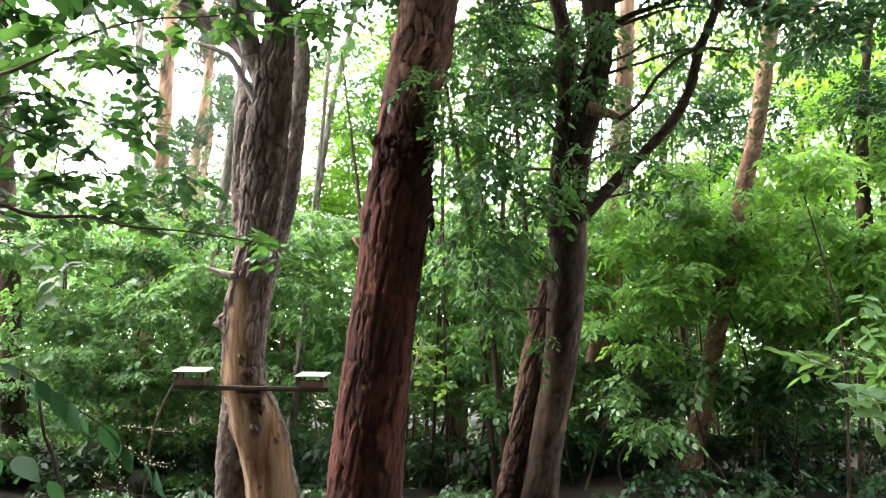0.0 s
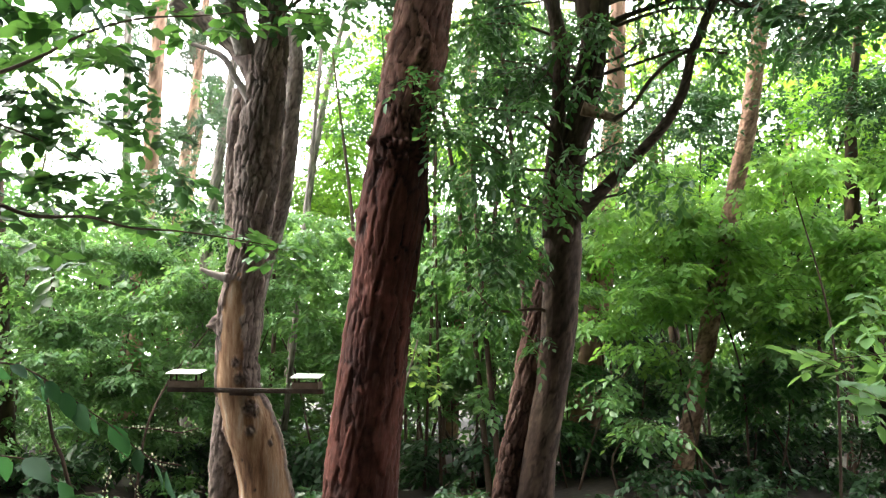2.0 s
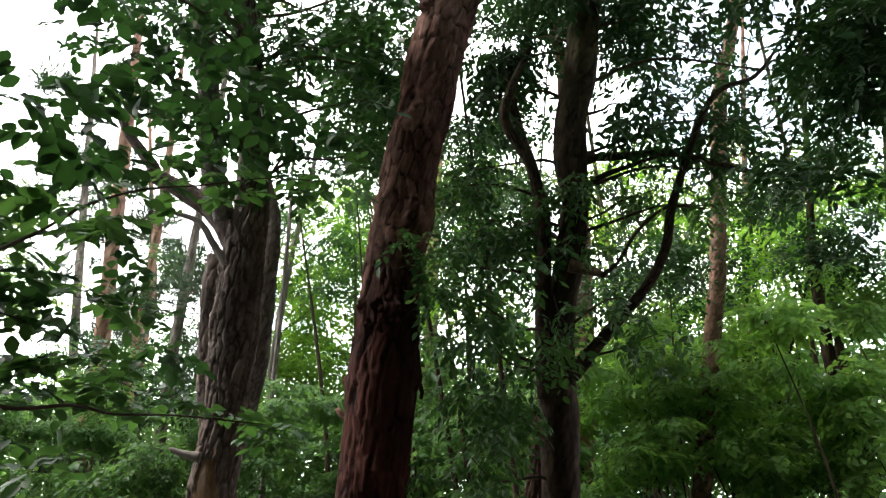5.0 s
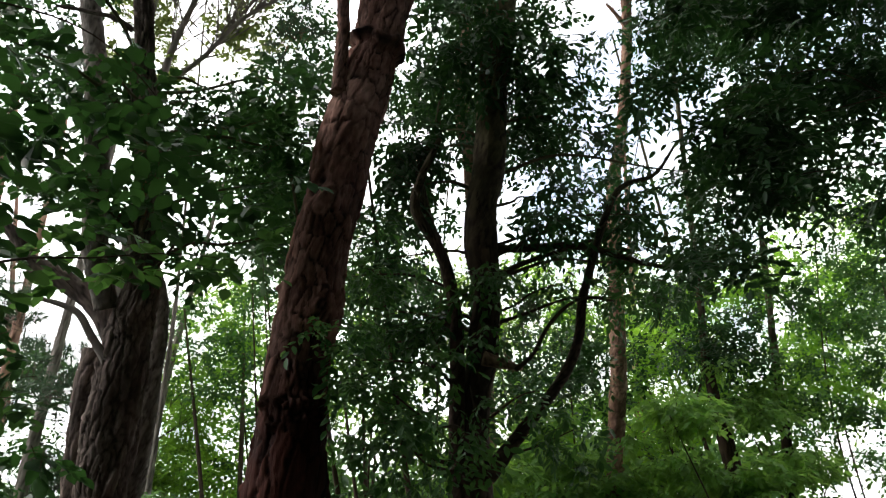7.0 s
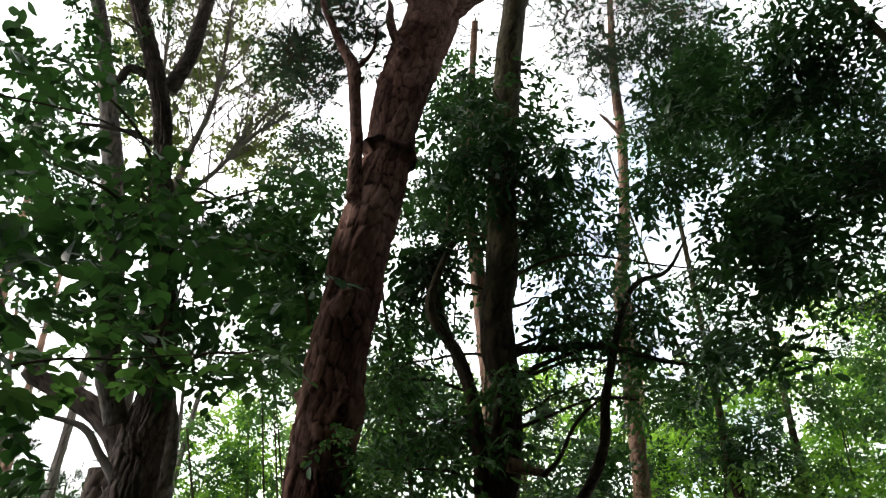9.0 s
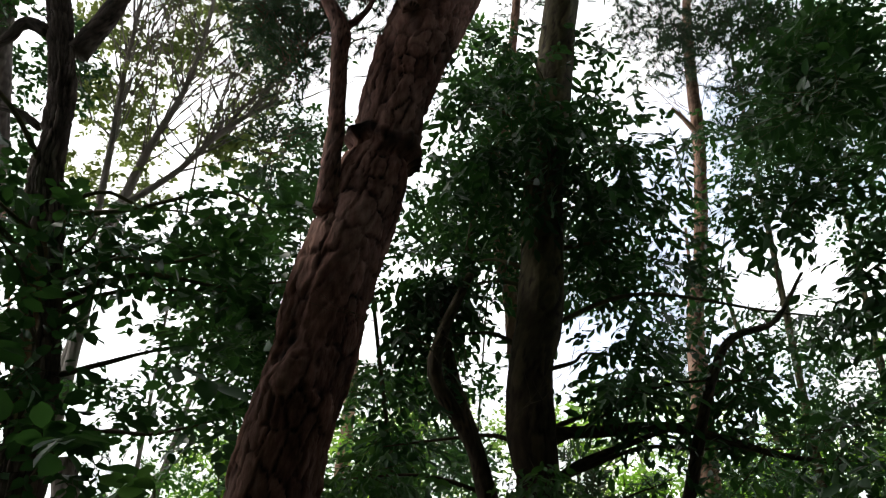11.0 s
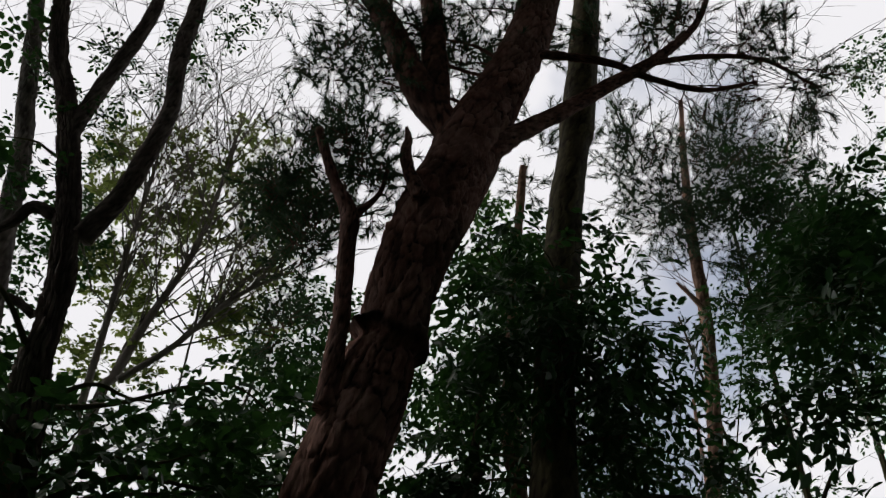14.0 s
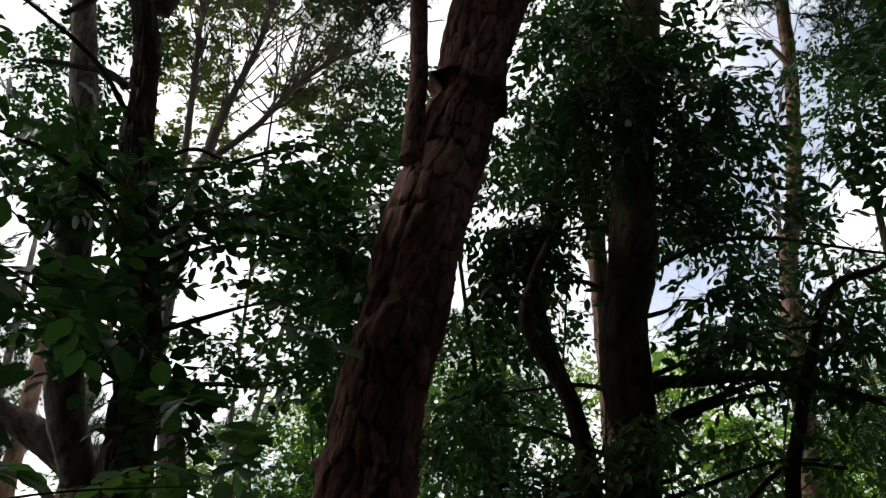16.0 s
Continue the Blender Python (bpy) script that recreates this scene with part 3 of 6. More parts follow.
PINE_TUFTS_LOW = [(0.08, 5.18, 7.83, 0.24), (0.32, 5.22, 7.58, 0.20), (-0.16, 5.26, 7.98, 0.20), (0.24, 5.16, 8.02, 0.20), (-0.31, 5.77, 7.97, 0.26), (-0.05, 5.71, 7.66, 0.19), (0.07, 5.41, 7.66, 0.20), (0.12, 5.21, 8.34, 0.22), (-0.35, 5.57, 7.99, 0.17), (0.34, 5.53, 7.52, 0.16)]
PINE_TUFTS = [(0.82, 5.24, 9.61, 0.36), (1.66, 5.25, 10.24, 0.34), (0.38, 5.13, 9.61, 0.31), (1.51, 5.43, 9.63, 0.27), (2.67, 5.21, 10.50, 0.30), (0.23, 5.37, 7.97, 0.26), (-0.13, 5.33, 8.23, 0.20), (-0.33, 5.60, 7.76, 0.19), (-0.13, 5.66, 7.34, 0.24), (0.01, 5.22, 9.03, 0.29), (0.44, 5.24, 8.90, 0.28), (0.17, 5.04, 9.57, 0.35), (1.12, 5.26, 9.43, 0.31), (1.30, 5.13, 10.38, 0.34), (0.59, 5.13, 9.66, 0.26), (-0.28, 5.29, 9.19, 0.19), (4.45, 5.02, 9.70, 0.39), (4.18, 4.92, 10.40, 0.36), (3.44, 4.91, 10.52, 0.35), (3.22, 4.98, 10.72, 0.36), (-0.31, 5.77, 7.97, 0.30), (-0.12, 5.84, 7.48, 0.25), (-0.26, 6.12, 6.93, 0.20)]
SLIM_TUFTS_HIGH = [(3.77, 6.99, 10.75, 0.41), (4.37, 7.24, 10.48, 0.41), (3.65, 6.93, 11.23, 0.32), (5.66, 7.13, 11.22, 0.44), (6.28, 7.08, 11.61, 0.38), (5.27, 7.05, 11.81, 0.45), (4.98, 7.26, 10.26, 0.38), (3.75, 7.26, 10.32, 0.27), (3.78, 6.76, 11.01, 0.36), (3.62, 6.65, 11.74, 0.30), (2.46, 6.62, 10.53, 0.26), (2.17, 6.73, 9.75, 0.25)]
SLIM_TUFTS = [(5.00, 7.35, 11.07, 0.68), (4.19, 7.44, 10.45, 0.43), (6.60, 7.02, 12.00, 0.49), (5.26, 7.38, 9.48, 0.47), (4.41, 7.28, 10.87, 0.59), (5.37, 7.21, 11.34, 0.62), (5.45, 7.36, 10.32, 0.58), (6.19, 7.20, 11.47, 0.47), (5.68, 7.11, 12.08, 0.49), (5.78, 7.44, 9.72, 0.42), (5.00, 7.51, 9.21, 0.33), (3.97, 7.26, 11.01, 0.37), (6.48, 7.31, 10.66, 0.45), (3.01, 7.80, 7.15, 0.32), (3.43, 7.76, 7.46, 0.28)]
LOW_A = [(-5.63, 9.56, 0.39, 0.53), (-5.63, 9.66, -0.30, 0.53), (-4.92, 9.97, 0.34, 0.55), (-4.92, 10.07, -0.38, 0.55), (-3.85, 9.66, 0.38, 0.53), (-3.85, 9.76, -0.32, 0.53), (-3.06, 10.07, 0.33, 0.55), (-3.06, 10.18, -0.40, 0.55), (-2.03, 9.77, 0.37, 0.54), (-2.03, 9.87, -0.34, 0.54), (-1.07, 9.46, 0.41, 0.52), (-1.07, 9.55, -0.28, 0.52), (-0.18, 9.87, 0.35, 0.54), (-0.18, 9.97, -0.36, 0.54), (0.74, 9.56, 0.39, 0.53), (0.74, 9.66, -0.30, 0.53)]
LOW_B = [(1.69, 9.75, 0.51, 0.54), (1.69, 9.83, -0.06, 0.54), (1.69, 9.92, -0.70, 0.54), (2.44, 9.75, 0.51, 0.54), (2.44, 9.83, -0.06, 0.54), (2.44, 9.92, -0.70, 0.54), (3.19, 9.75, 0.51, 0.54), (3.19, 9.83, -0.06, 0.54), (3.19, 9.92, -0.70, 0.54), (3.94, 9.75, 0.51, 0.54), (3.94, 9.83, -0.06, 0.54), (3.94, 9.92, -0.70, 0.54), (4.69, 9.75, 0.51, 0.54), (4.69, 9.83, -0.06, 0.54), (4.69, 9.92, -0.70, 0.54), (5.44, 9.75, 0.51, 0.54), (5.44, 9.83, -0.06, 0.54), (5.44, 9.92, -0.70, 0.54), (6.19, 9.75, 0.51, 0.54), (6.19, 9.83, -0.06, 0.54), (6.19, 9.92, -0.70, 0.54)]
NEAR_LEFT_MID = [(-2.19, 3.69, 3.37, 0.17), (-1.92, 3.90, 3.28, 0.15), (-2.08, 3.66, 2.87, 0.17), (-1.96, 3.97, 2.79, 0.16), (-1.66, 4.14, 3.02, 0.14), (-2.01, 3.81, 2.51, 0.14), (-1.71, 4.22, 2.49, 0.14), (-2.17, 3.53, 3.08, 0.14), (-1.54, 4.39, 2.70, 0.11), (-1.83, 3.96, 3.62, 0.14)]
NEAR_RIGHT_MID = [(4.27, 5.07, 5.79, 0.42), (4.72, 5.13, 5.32, 0.42), (4.13, 5.21, 4.79, 0.30), (4.80, 5.23, 4.63, 0.40), (3.74, 5.15, 5.17, 0.25), (5.31, 5.03, 6.04, 0.45), (5.16, 4.95, 6.65, 0.52), (4.69, 4.91, 6.89, 0.46)]
INFILL_G = [(6.63, 8.16, 8.19, 0.52), (7.42, 8.26, 7.53, 0.51), (8.24, 8.33, 6.97, 0.51), (6.51, 8.77, 6.74, 0.50), (5.58, 8.71, 7.19, 0.50), (5.48, 8.89, 5.88, 0.47), (5.85, 9.00, 5.07, 0.46), (4.92, 8.95, 5.50, 0.46), (4.55, 9.26, 4.69, 0.44), (3.42, 9.20, 5.11, 0.44), (3.75, 9.30, 4.38, 0.43), (2.91, 9.30, 4.43, 0.42), (1.14, 9.01, 5.06, 0.40), (1.62, 8.92, 5.67, 0.42), (1.18, 8.84, 6.27, 0.43), (0.83, 8.96, 5.42, 0.40), (1.41, 9.27, 4.59, 0.40), (0.81, 9.27, 4.63, 0.40), (8.49, 8.90, 5.82, 0.51), (7.48, 8.45, 6.15, 0.49), (0.21, 9.03, 4.91, 0.39), (3.67, 9.03, 6.35, 0.47)]
HAZE_NEAR = [(-6.53, 10.93, 6.45, 0.42), (-6.14, 11.60, 5.98, 0.44), (-7.11, 12.31, 5.25, 0.46), (-5.59, 11.71, 5.26, 0.44), (-6.14, 11.83, 4.36, 0.44), (-5.39, 12.46, 4.21, 0.46), (-6.96, 11.91, 3.82, 0.44), (-4.19, 11.32, 3.71, 0.42), (-5.96, 12.07, 6.95, 0.46), (-2.11, 11.04, 5.68, 0.42), (-2.04, 11.83, 4.36, 0.44), (-1.67, 12.31, 5.25, 0.46), (-1.38, 12.07, 6.95, 0.46), (0.34, 12.07, 6.95, 0.46), (1.00, 11.06, 5.50, 0.42), (1.52, 10.91, 6.62, 0.42), (3.15, 11.48, 6.88, 0.44), (3.60, 11.03, 5.76, 0.42), (4.37, 11.05, 5.59, 0.42), (4.89, 10.91, 6.62, 0.42), (5.88, 11.56, 6.25, 0.44), (6.19, 11.12, 5.08, 0.42), (6.97, 11.46, 6.97, 0.44), (4.35, 12.35, 4.97, 0.46), (3.15, 11.68, 5.44, 0.44)]
ELM_LEAVES_SIDE = [(3.26, 6.25, 5.98, 0.36), (3.17, 6.32, 5.48, 0.34), (2.76, 6.45, 5.29, 0.34), (1.43, 5.54, 6.72, 0.23), (2.64, 5.82, 7.60, 0.16), (2.76, 5.89, 7.11, 0.15), (2.84, 5.95, 6.72, 0.14), (1.06, 5.86, 7.31, 0.14), (2.45, 5.78, 7.88, 0.16), (2.00, 5.78, 7.88, 0.16), (1.45, 5.82, 7.63, 0.15), (2.50, 5.98, 6.46, 0.14), (3.06, 5.89, 7.14, 0.15), (2.59, 6.02, 6.16, 0.13), (0.87, 5.94, 6.74, 0.13)]
GAP_FAR = [(-1.58, 12.59, 5.43, 0.49), (-1.79, 12.71, 4.59, 0.47), (-0.82, 12.52, 5.93, 0.50), (-0.55, 12.67, 4.86, 0.49), (-1.13, 12.76, 4.22, 0.47), (-2.17, 12.77, 4.13, 0.46), (-1.95, 12.46, 6.33, 0.49), (9.64, 12.50, 6.07, 0.61), (10.79, 12.58, 5.49, 0.61), (9.84, 12.73, 4.45, 0.59), (11.79, 12.44, 6.50, 0.64), (8.69, 12.68, 4.81, 0.58), (10.82, 12.81, 3.88, 0.59), (-3.79, 12.51, 6.02, 0.47), (-3.68, 12.67, 4.86, 0.46), (7.68, 12.55, 5.69, 0.58)]
LEFT_EDGE_NEAR = [(-2.53, 3.71, 3.19, 0.13), (-2.47, 3.88, 3.47, 0.13), (-2.48, 3.66, 2.86, 0.12), (-2.51, 3.90, 2.60, 0.13), (-2.41, 4.06, 2.87, 0.13), (-2.56, 3.83, 2.33, 0.12), (-2.39, 4.21, 2.52, 0.14), (-2.49, 3.97, 2.12, 0.13), (-2.33, 4.22, 3.17, 0.14)]
LEFT_EDGE_FAR = [(-8.35, 11.19, 4.61, 0.63), (-7.41, 11.23, 4.34, 0.62), (-8.20, 11.09, 5.32, 0.63), (-7.25, 11.13, 5.05, 0.63), (-8.50, 11.32, 3.72, 0.63), (-7.48, 11.33, 3.64, 0.62), (-7.85, 11.00, 5.95, 0.63)]
LOW_C = [(1.44, 7.79, 0.04, 0.27), (1.98, 7.89, 0.05, 0.27), (2.52, 7.80, 0.01, 0.27), (3.12, 7.89, 0.05, 0.27), (3.65, 7.79, 0.04, 0.27), (4.21, 7.79, 0.07, 0.27), (4.54, 7.67, 0.20, 0.27), (0.09, 8.00, 0.03, 0.28), (0.44, 8.01, -0.03, 0.28), (-1.38, 8.10, 0.01, 0.28), (-2.61, 8.11, -0.02, 0.28), (-3.06, 7.90, -0.01, 0.27), (2.38, 8.27, 0.26, 0.29), (3.59, 8.27, 0.26, 0.29)]
CURTAIN = [(0.39, 13.74, 8.04, 0.82), (0.39, 13.92, 6.74, 0.82), (0.39, 14.10, 5.44, 0.82), (1.75, 13.74, 8.04, 0.82), (1.75, 13.92, 6.74, 0.82), (1.75, 14.10, 5.44, 0.82), (3.12, 13.74, 8.04, 0.82), (3.12, 13.92, 6.74, 0.82), (3.12, 14.10, 5.44, 0.82), (4.48, 13.74, 8.04, 0.82), (4.48, 13.92, 6.74, 0.82), (4.48, 14.10, 5.44, 0.82), (5.84, 13.74, 8.04, 0.82), (5.84, 13.92, 6.74, 0.82), (5.84, 14.10, 5.44, 0.82), (7.20, 13.74, 8.04, 0.82), (7.20, 13.92, 6.74, 0.82), (7.21, 14.10, 5.44, 0.82), (8.57, 13.74, 8.04, 0.82), (8.57, 13.92, 6.74, 0.82), (8.57, 14.10, 5.44, 0.82)]
GAP_RIGHT = [(7.10, 8.13, 5.53, 0.34), (7.65, 8.17, 5.28, 0.34), (6.92, 8.25, 4.69, 0.33), (6.20, 8.19, 5.09, 0.33), (8.05, 8.08, 5.93, 0.36), (5.76, 8.16, 5.33, 0.33), (6.18, 8.32, 4.16, 0.31), (7.14, 8.32, 4.17, 0.32)]
GAP_MID = [(-0.56, 10.48, 6.09, 0.31), (-0.49, 10.59, 5.26, 0.29), (-0.92, 10.55, 5.58, 0.30), (-0.26, 10.41, 6.55, 0.31), (-1.05, 10.64, 4.95, 0.29), (-1.50, 10.48, 6.05, 0.30), (-1.26, 10.58, 5.38, 0.29), (0.91, 10.43, 6.44, 0.32), (1.01, 10.56, 5.48, 0.31)]
LOW_D = [(-3.75, 6.85, 0.28, 0.19), (-3.35, 6.86, 0.23, 0.19), (-3.04, 7.06, 0.21, 0.19), (-0.13, 7.27, 0.17, 0.20), (0.19, 7.47, 0.21, 0.21), (0.51, 7.37, 0.15, 0.20), (-1.27, 7.78, 0.12, 0.21), (-2.59, 7.68, 0.14, 0.21)]
ELM_LEAVES_MORE = [(1.13, 5.95, 7.38, 0.18), (1.22, 6.03, 6.87, 0.17), (1.05, 6.09, 6.39, 0.16), (0.94, 6.15, 5.97, 0.15), (1.65, 5.88, 7.88, 0.19), (2.04, 5.88, 7.93, 0.20), (2.29, 5.94, 7.48, 0.19), (2.43, 6.00, 7.06, 0.18), (2.19, 6.07, 6.55, 0.17), (2.59, 6.04, 6.77, 0.18), (1.44, 6.10, 6.33, 0.16), (1.24, 6.16, 5.90, 0.15), (1.88, 6.15, 6.01, 0.16), (2.18, 6.16, 5.94, 0.16), (0.84, 6.21, 5.59, 0.15)]
OAK_IVY_MORE = [(-0.51, 6.05, 6.00, 0.14), (-0.21, 6.08, 5.79, 0.14), (-0.10, 6.03, 6.10, 0.14), (-0.56, 6.11, 5.56, 0.13), (-0.25, 6.13, 5.37, 0.13), (0.06, 6.08, 5.80, 0.14)]
GAP_BEHIND = [(0.75, 6.61, 6.33, 0.16), (0.91, 6.65, 6.04, 0.16), (0.67, 6.69, 5.75, 0.15), (1.01, 6.57, 6.58, 0.17), (0.84, 6.52, 6.96, 0.18), (-0.25, 6.69, 5.72, 0.15), (1.06, 6.69, 5.76, 0.16), (0.47, 6.65, 6.02, 0.16), (-0.18, 6.64, 6.07, 0.15)]
GAP_RIGHT_LOW = [(5.14, 8.87, 4.58, 0.33), (5.98, 8.88, 4.53, 0.33), (7.11, 8.80, 5.09, 0.35), (7.90, 8.83, 4.90, 0.36), (5.37, 8.95, 4.00, 0.32), (6.35, 8.97, 3.87, 0.33), (7.40, 8.98, 3.79, 0.34), (0.41, 8.91, 4.28, 0.28), (1.03, 8.93, 4.17, 0.28), (0.20, 8.78, 5.22, 0.29)]

PALE_SAPLING = [(-0.383, 6.9, 0.328, 0.022), (-0.361, 6.9, 0.728, 0.0192), (-0.348, 6.9, 1.025, 0.0164), (-0.319, 6.9, 1.275, 0.0136), (-0.254, 6.9, 1.477, 0.0108), (-0.188, 6.9, 1.732, 0.008)]
PINE_SIDE_STUB = [(-0.55, 6.1, 2.37, 0.045), (-0.623, 6.1, 2.43, 0.037), (-0.689, 6.1, 2.491, 0.0275), (-0.736, 6.1, 2.547, 0.02)]
PINE_HANGING_STUB = [(-0.25, 6.0, 2.74, 0.035), (-0.167, 6.0, 2.727, 0.03), (-0.112, 6.0, 2.708, 0.024), (-0.084, 6.0, 2.634, 0.018), (-0.093, 6.0, 2.578, 0.012)]
SAP_BOUGH = [(-2.36, 2.3, 2.1, 0.018), (-2.074, 3.2, 2.271, 0.016), (-1.912, 3.45, 2.237, 0.014), (-1.767, 3.7, 2.278, 0.012), (-1.665, 3.95, 2.268, 0.01), (-1.455, 4.2, 2.285, 0.008), (-1.201, 4.45, 2.274, 0.006), (-1.052, 4.7, 2.276, 0.004)]
SAP_BOUGH_HIGH = [(-2.3, 2.35, 2.5, 0.016), (-1.922, 2.9, 2.695, 0.014), (-1.797, 3.15, 2.867, 0.0122), (-1.681, 3.4, 3.109, 0.0103), (-1.52, 3.65, 3.296, 0.0085), (-1.315, 3.9, 3.428, 0.0067), (-1.004, 4.15, 3.58, 0.0048), (-0.644, 4.4, 3.662, 0.003)]
SPRIG = [(-1.241, 1.95, 1.58, 0.005), (-1.14, 1.975, 1.571, 0.0045), (-1.068, 2.0, 1.532, 0.0039), (-0.98, 2.025, 1.462, 0.0034), (-0.91, 2.05, 1.408, 0.0029), (-0.853, 2.075, 1.348, 0.0023), (-0.78, 2.1, 1.288, 0.0018)]
SPRIG_LOW = [(-1.114, 1.8, 1.372, 0.004), (-1.066, 1.833, 1.36, 0.0032), (-1.016, 1.867, 1.343, 0.0023), (-0.969, 1.9, 1.292, 0.0015)]
SPRIG_STEM = [(-1.0, 2.05, 1.196, 0.006), (-1.017, 2.05, 1.268, 0.0055), (-1.04, 2.05, 1.341, 0.005), (-1.064, 2.05, 1.385, 0.0045), (-1.095, 2.05, 1.53, 0.004)]
SPIKES = [[(-0.89, 2.08, 1.403), (-0.802, 2.08, 1.397), (-0.741, 2.08, 1.388), (-0.692, 2.08, 1.4)], [(-0.855, 2.08, 1.347), (-0.798, 2.08, 1.315), (-0.733, 2.08, 1.303)], [(-0.871, 2.08, 1.297), (-0.863, 2.08, 1.263), (-0.834, 2.08, 1.221)], [(-0.917, 2.08, 1.293), (-0.928, 2.08, 1.259), (-0.932, 2.08, 1.221)], [(-0.923, 2.08, 1.391), (-0.915, 2.08, 1.361), (-0.879, 2.08, 1.322)]]
INFILL_H = [(-0.98, 7.60, 7.27, 0.21), (-0.59, 7.60, 7.35, 0.21), (-0.29, 7.60, 7.04, 0.22), (-0.71, 7.60, 6.83, 0.21), (-0.34, 7.60, 6.46, 0.20), (-0.68, 7.60, 6.35, 0.22), (-0.43, 7.60, 5.99, 0.26), (-0.75, 7.60, 5.79, 0.25), (-0.33, 7.60, 5.60, 0.25), (-0.62, 7.60, 5.47, 0.21), (-1.34, 7.60, 5.66, 0.23), (-1.11, 7.60, 5.47, 0.22), (-1.55, 7.60, 5.71, 0.21)]
MID_FILL = [(-1.72, 12.30, 5.34, 0.45), (-1.24, 12.30, 5.69, 0.45), (-0.72, 12.30, 5.12, 0.45), (-1.45, 12.30, 4.64, 0.45), (-0.96, 12.30, 4.45, 0.45), (-1.73, 12.30, 4.09, 0.45), (-0.47, 12.30, 5.85, 0.45), (-1.26, 12.30, 3.90, 0.45), (-2.07, 12.30, 4.60, 0.45), (-0.63, 12.30, 3.85, 0.45)]


# ---- materials ----
def material(name):
    m = bpy.data.materials.new(name)
    m.use_nodes = True
    return m, m.node_tree.nodes, m.node_tree.links, m.node_tree.nodes["Principled BSDF"]


def ramp(nodes, stops):
    r = nodes.new("ShaderNodeValToRGB")
    while len(r.color_ramp.elements) < len(stops):
        r.color_ramp.elements.new(0.5)
    for e, (p, c) in zip(r.color_ramp.elements, stops):
        e.position, e.color = p, (*c, 1)
    return r


def bark_material(name, stops, scale=9.0, stretch=0.25, rough=0.9, bump=0.5, upper=None, span=(3.5, 6.5), peel=None):
    m, n, l, p = material(name)
    tc, mp = n.new("ShaderNodeTexCoord"), n.new("ShaderNodeMapping")
    mp.inputs["Scale"].default_value = (1, 1, stretch)
    l.new(tc.outputs["Object"], mp.inputs[0])
    a, b = n.new("ShaderNodeTexNoise"), n.new("ShaderNodeTexNoise")
    a.inputs["Scale"].default_value, a.inputs["Detail"].default_value = scale, 8
    a.inputs["Roughness"].default_value = 0.7
    b.inputs["Scale"].default_value, b.inputs["Detail"].default_value = 1.3, 3
    l.new(mp.outputs[0], a.inputs["Vector"])
    l.new(tc.outputs["Object"], b.inputs["Vector"])
    mix = n.new("ShaderNodeMath")
    mix.operation = "MULTIPLY_ADD"
    mix.inputs[1].default_value = 0.45
    l.new(b.outputs[0], mix.inputs[0])
    s = n.new("ShaderNodeMath")
    s.operation = "MULTIPLY"
    s.inputs[1].default_value = 0.6
    l.new(a.outputs[0], s.inputs[0])
    l.new(s.outputs[0], mix.inputs[2])
    r = ramp(n, stops)
    l.new(mix.outputs[0], r.inputs[0])
    col = r.outputs[0]
    if upper:
        r2 = ramp(n, upper)
        l.new(mix.outputs[0], r2.inputs[0])
        sep, mr, cm = n.new("ShaderNodeSeparateXYZ"), n.new("ShaderNodeMapRange"), n.new("ShaderNodeMixRGB")
        l.new(tc.outputs["Object"], sep.inputs[0])
        mr.inputs["From Min"].default_value, mr.inputs["From Max"].default_value = span
        l.new(sep.outputs["Z"], mr.inputs["Value"])
        l.new(mr.outputs[0], cm.inputs[0])
        l.new(col, cm.inputs[1])
        l.new(r2.outputs[0], cm.inputs[2])
        col = cm.outputs[0]
    if peel:
        wm, wz, wr = n.new("ShaderNodeMapping"), n.new("ShaderNodeTexNoise"), ramp(n, peel)
        wm.inputs["Scale"].default_value = (1, 1, 0.12)
        wz.inputs["Scale"].default_value, wz.inputs["Detail"].default_value, wz.inputs["Roughness"].default_value = 9, 7, 0.65
        at, pm = n.new("ShaderNodeAttribute"), n.new("ShaderNodeMixRGB")
        at.attribute_name = "peel"
        l.new(tc.outputs["Object"], wm.inputs[0])
        l.new(wm.outputs[0], wz.inputs["Vector"])
        l.new(wz.outputs[0], wr.inputs[0])
        l.new(at.outputs["Fac"], pm.inputs[0])
        l.new(col, pm.inputs[1])
        l.new(wr.outputs[0], pm.inputs[2])
        col = pm.outputs[0]
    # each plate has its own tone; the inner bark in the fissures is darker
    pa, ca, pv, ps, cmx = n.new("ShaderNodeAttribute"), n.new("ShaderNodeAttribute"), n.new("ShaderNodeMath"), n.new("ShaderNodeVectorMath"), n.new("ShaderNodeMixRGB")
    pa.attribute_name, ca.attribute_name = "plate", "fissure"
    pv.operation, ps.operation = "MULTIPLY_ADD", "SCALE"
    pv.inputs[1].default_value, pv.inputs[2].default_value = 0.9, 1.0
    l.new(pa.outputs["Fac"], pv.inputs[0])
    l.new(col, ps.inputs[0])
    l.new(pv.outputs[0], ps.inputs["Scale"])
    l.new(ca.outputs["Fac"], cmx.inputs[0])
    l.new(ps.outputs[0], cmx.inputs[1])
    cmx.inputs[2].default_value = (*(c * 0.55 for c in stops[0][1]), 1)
    l.new(cmx.outputs[0], p.inputs["Base Color"])
    p.inputs["Roughness"].default_value = rough
    p.inputs["Specular IOR Level"].default_value = 0.25
    fine = n.new("ShaderNodeTexNoise")
    fine.inputs["Scale"].default_value, fine.inputs["Detail"].default_value = scale * 5, 6
    l.new(mp.outputs[0], fine.inputs["Vector"])
    bp = n.new("ShaderNodeBump")
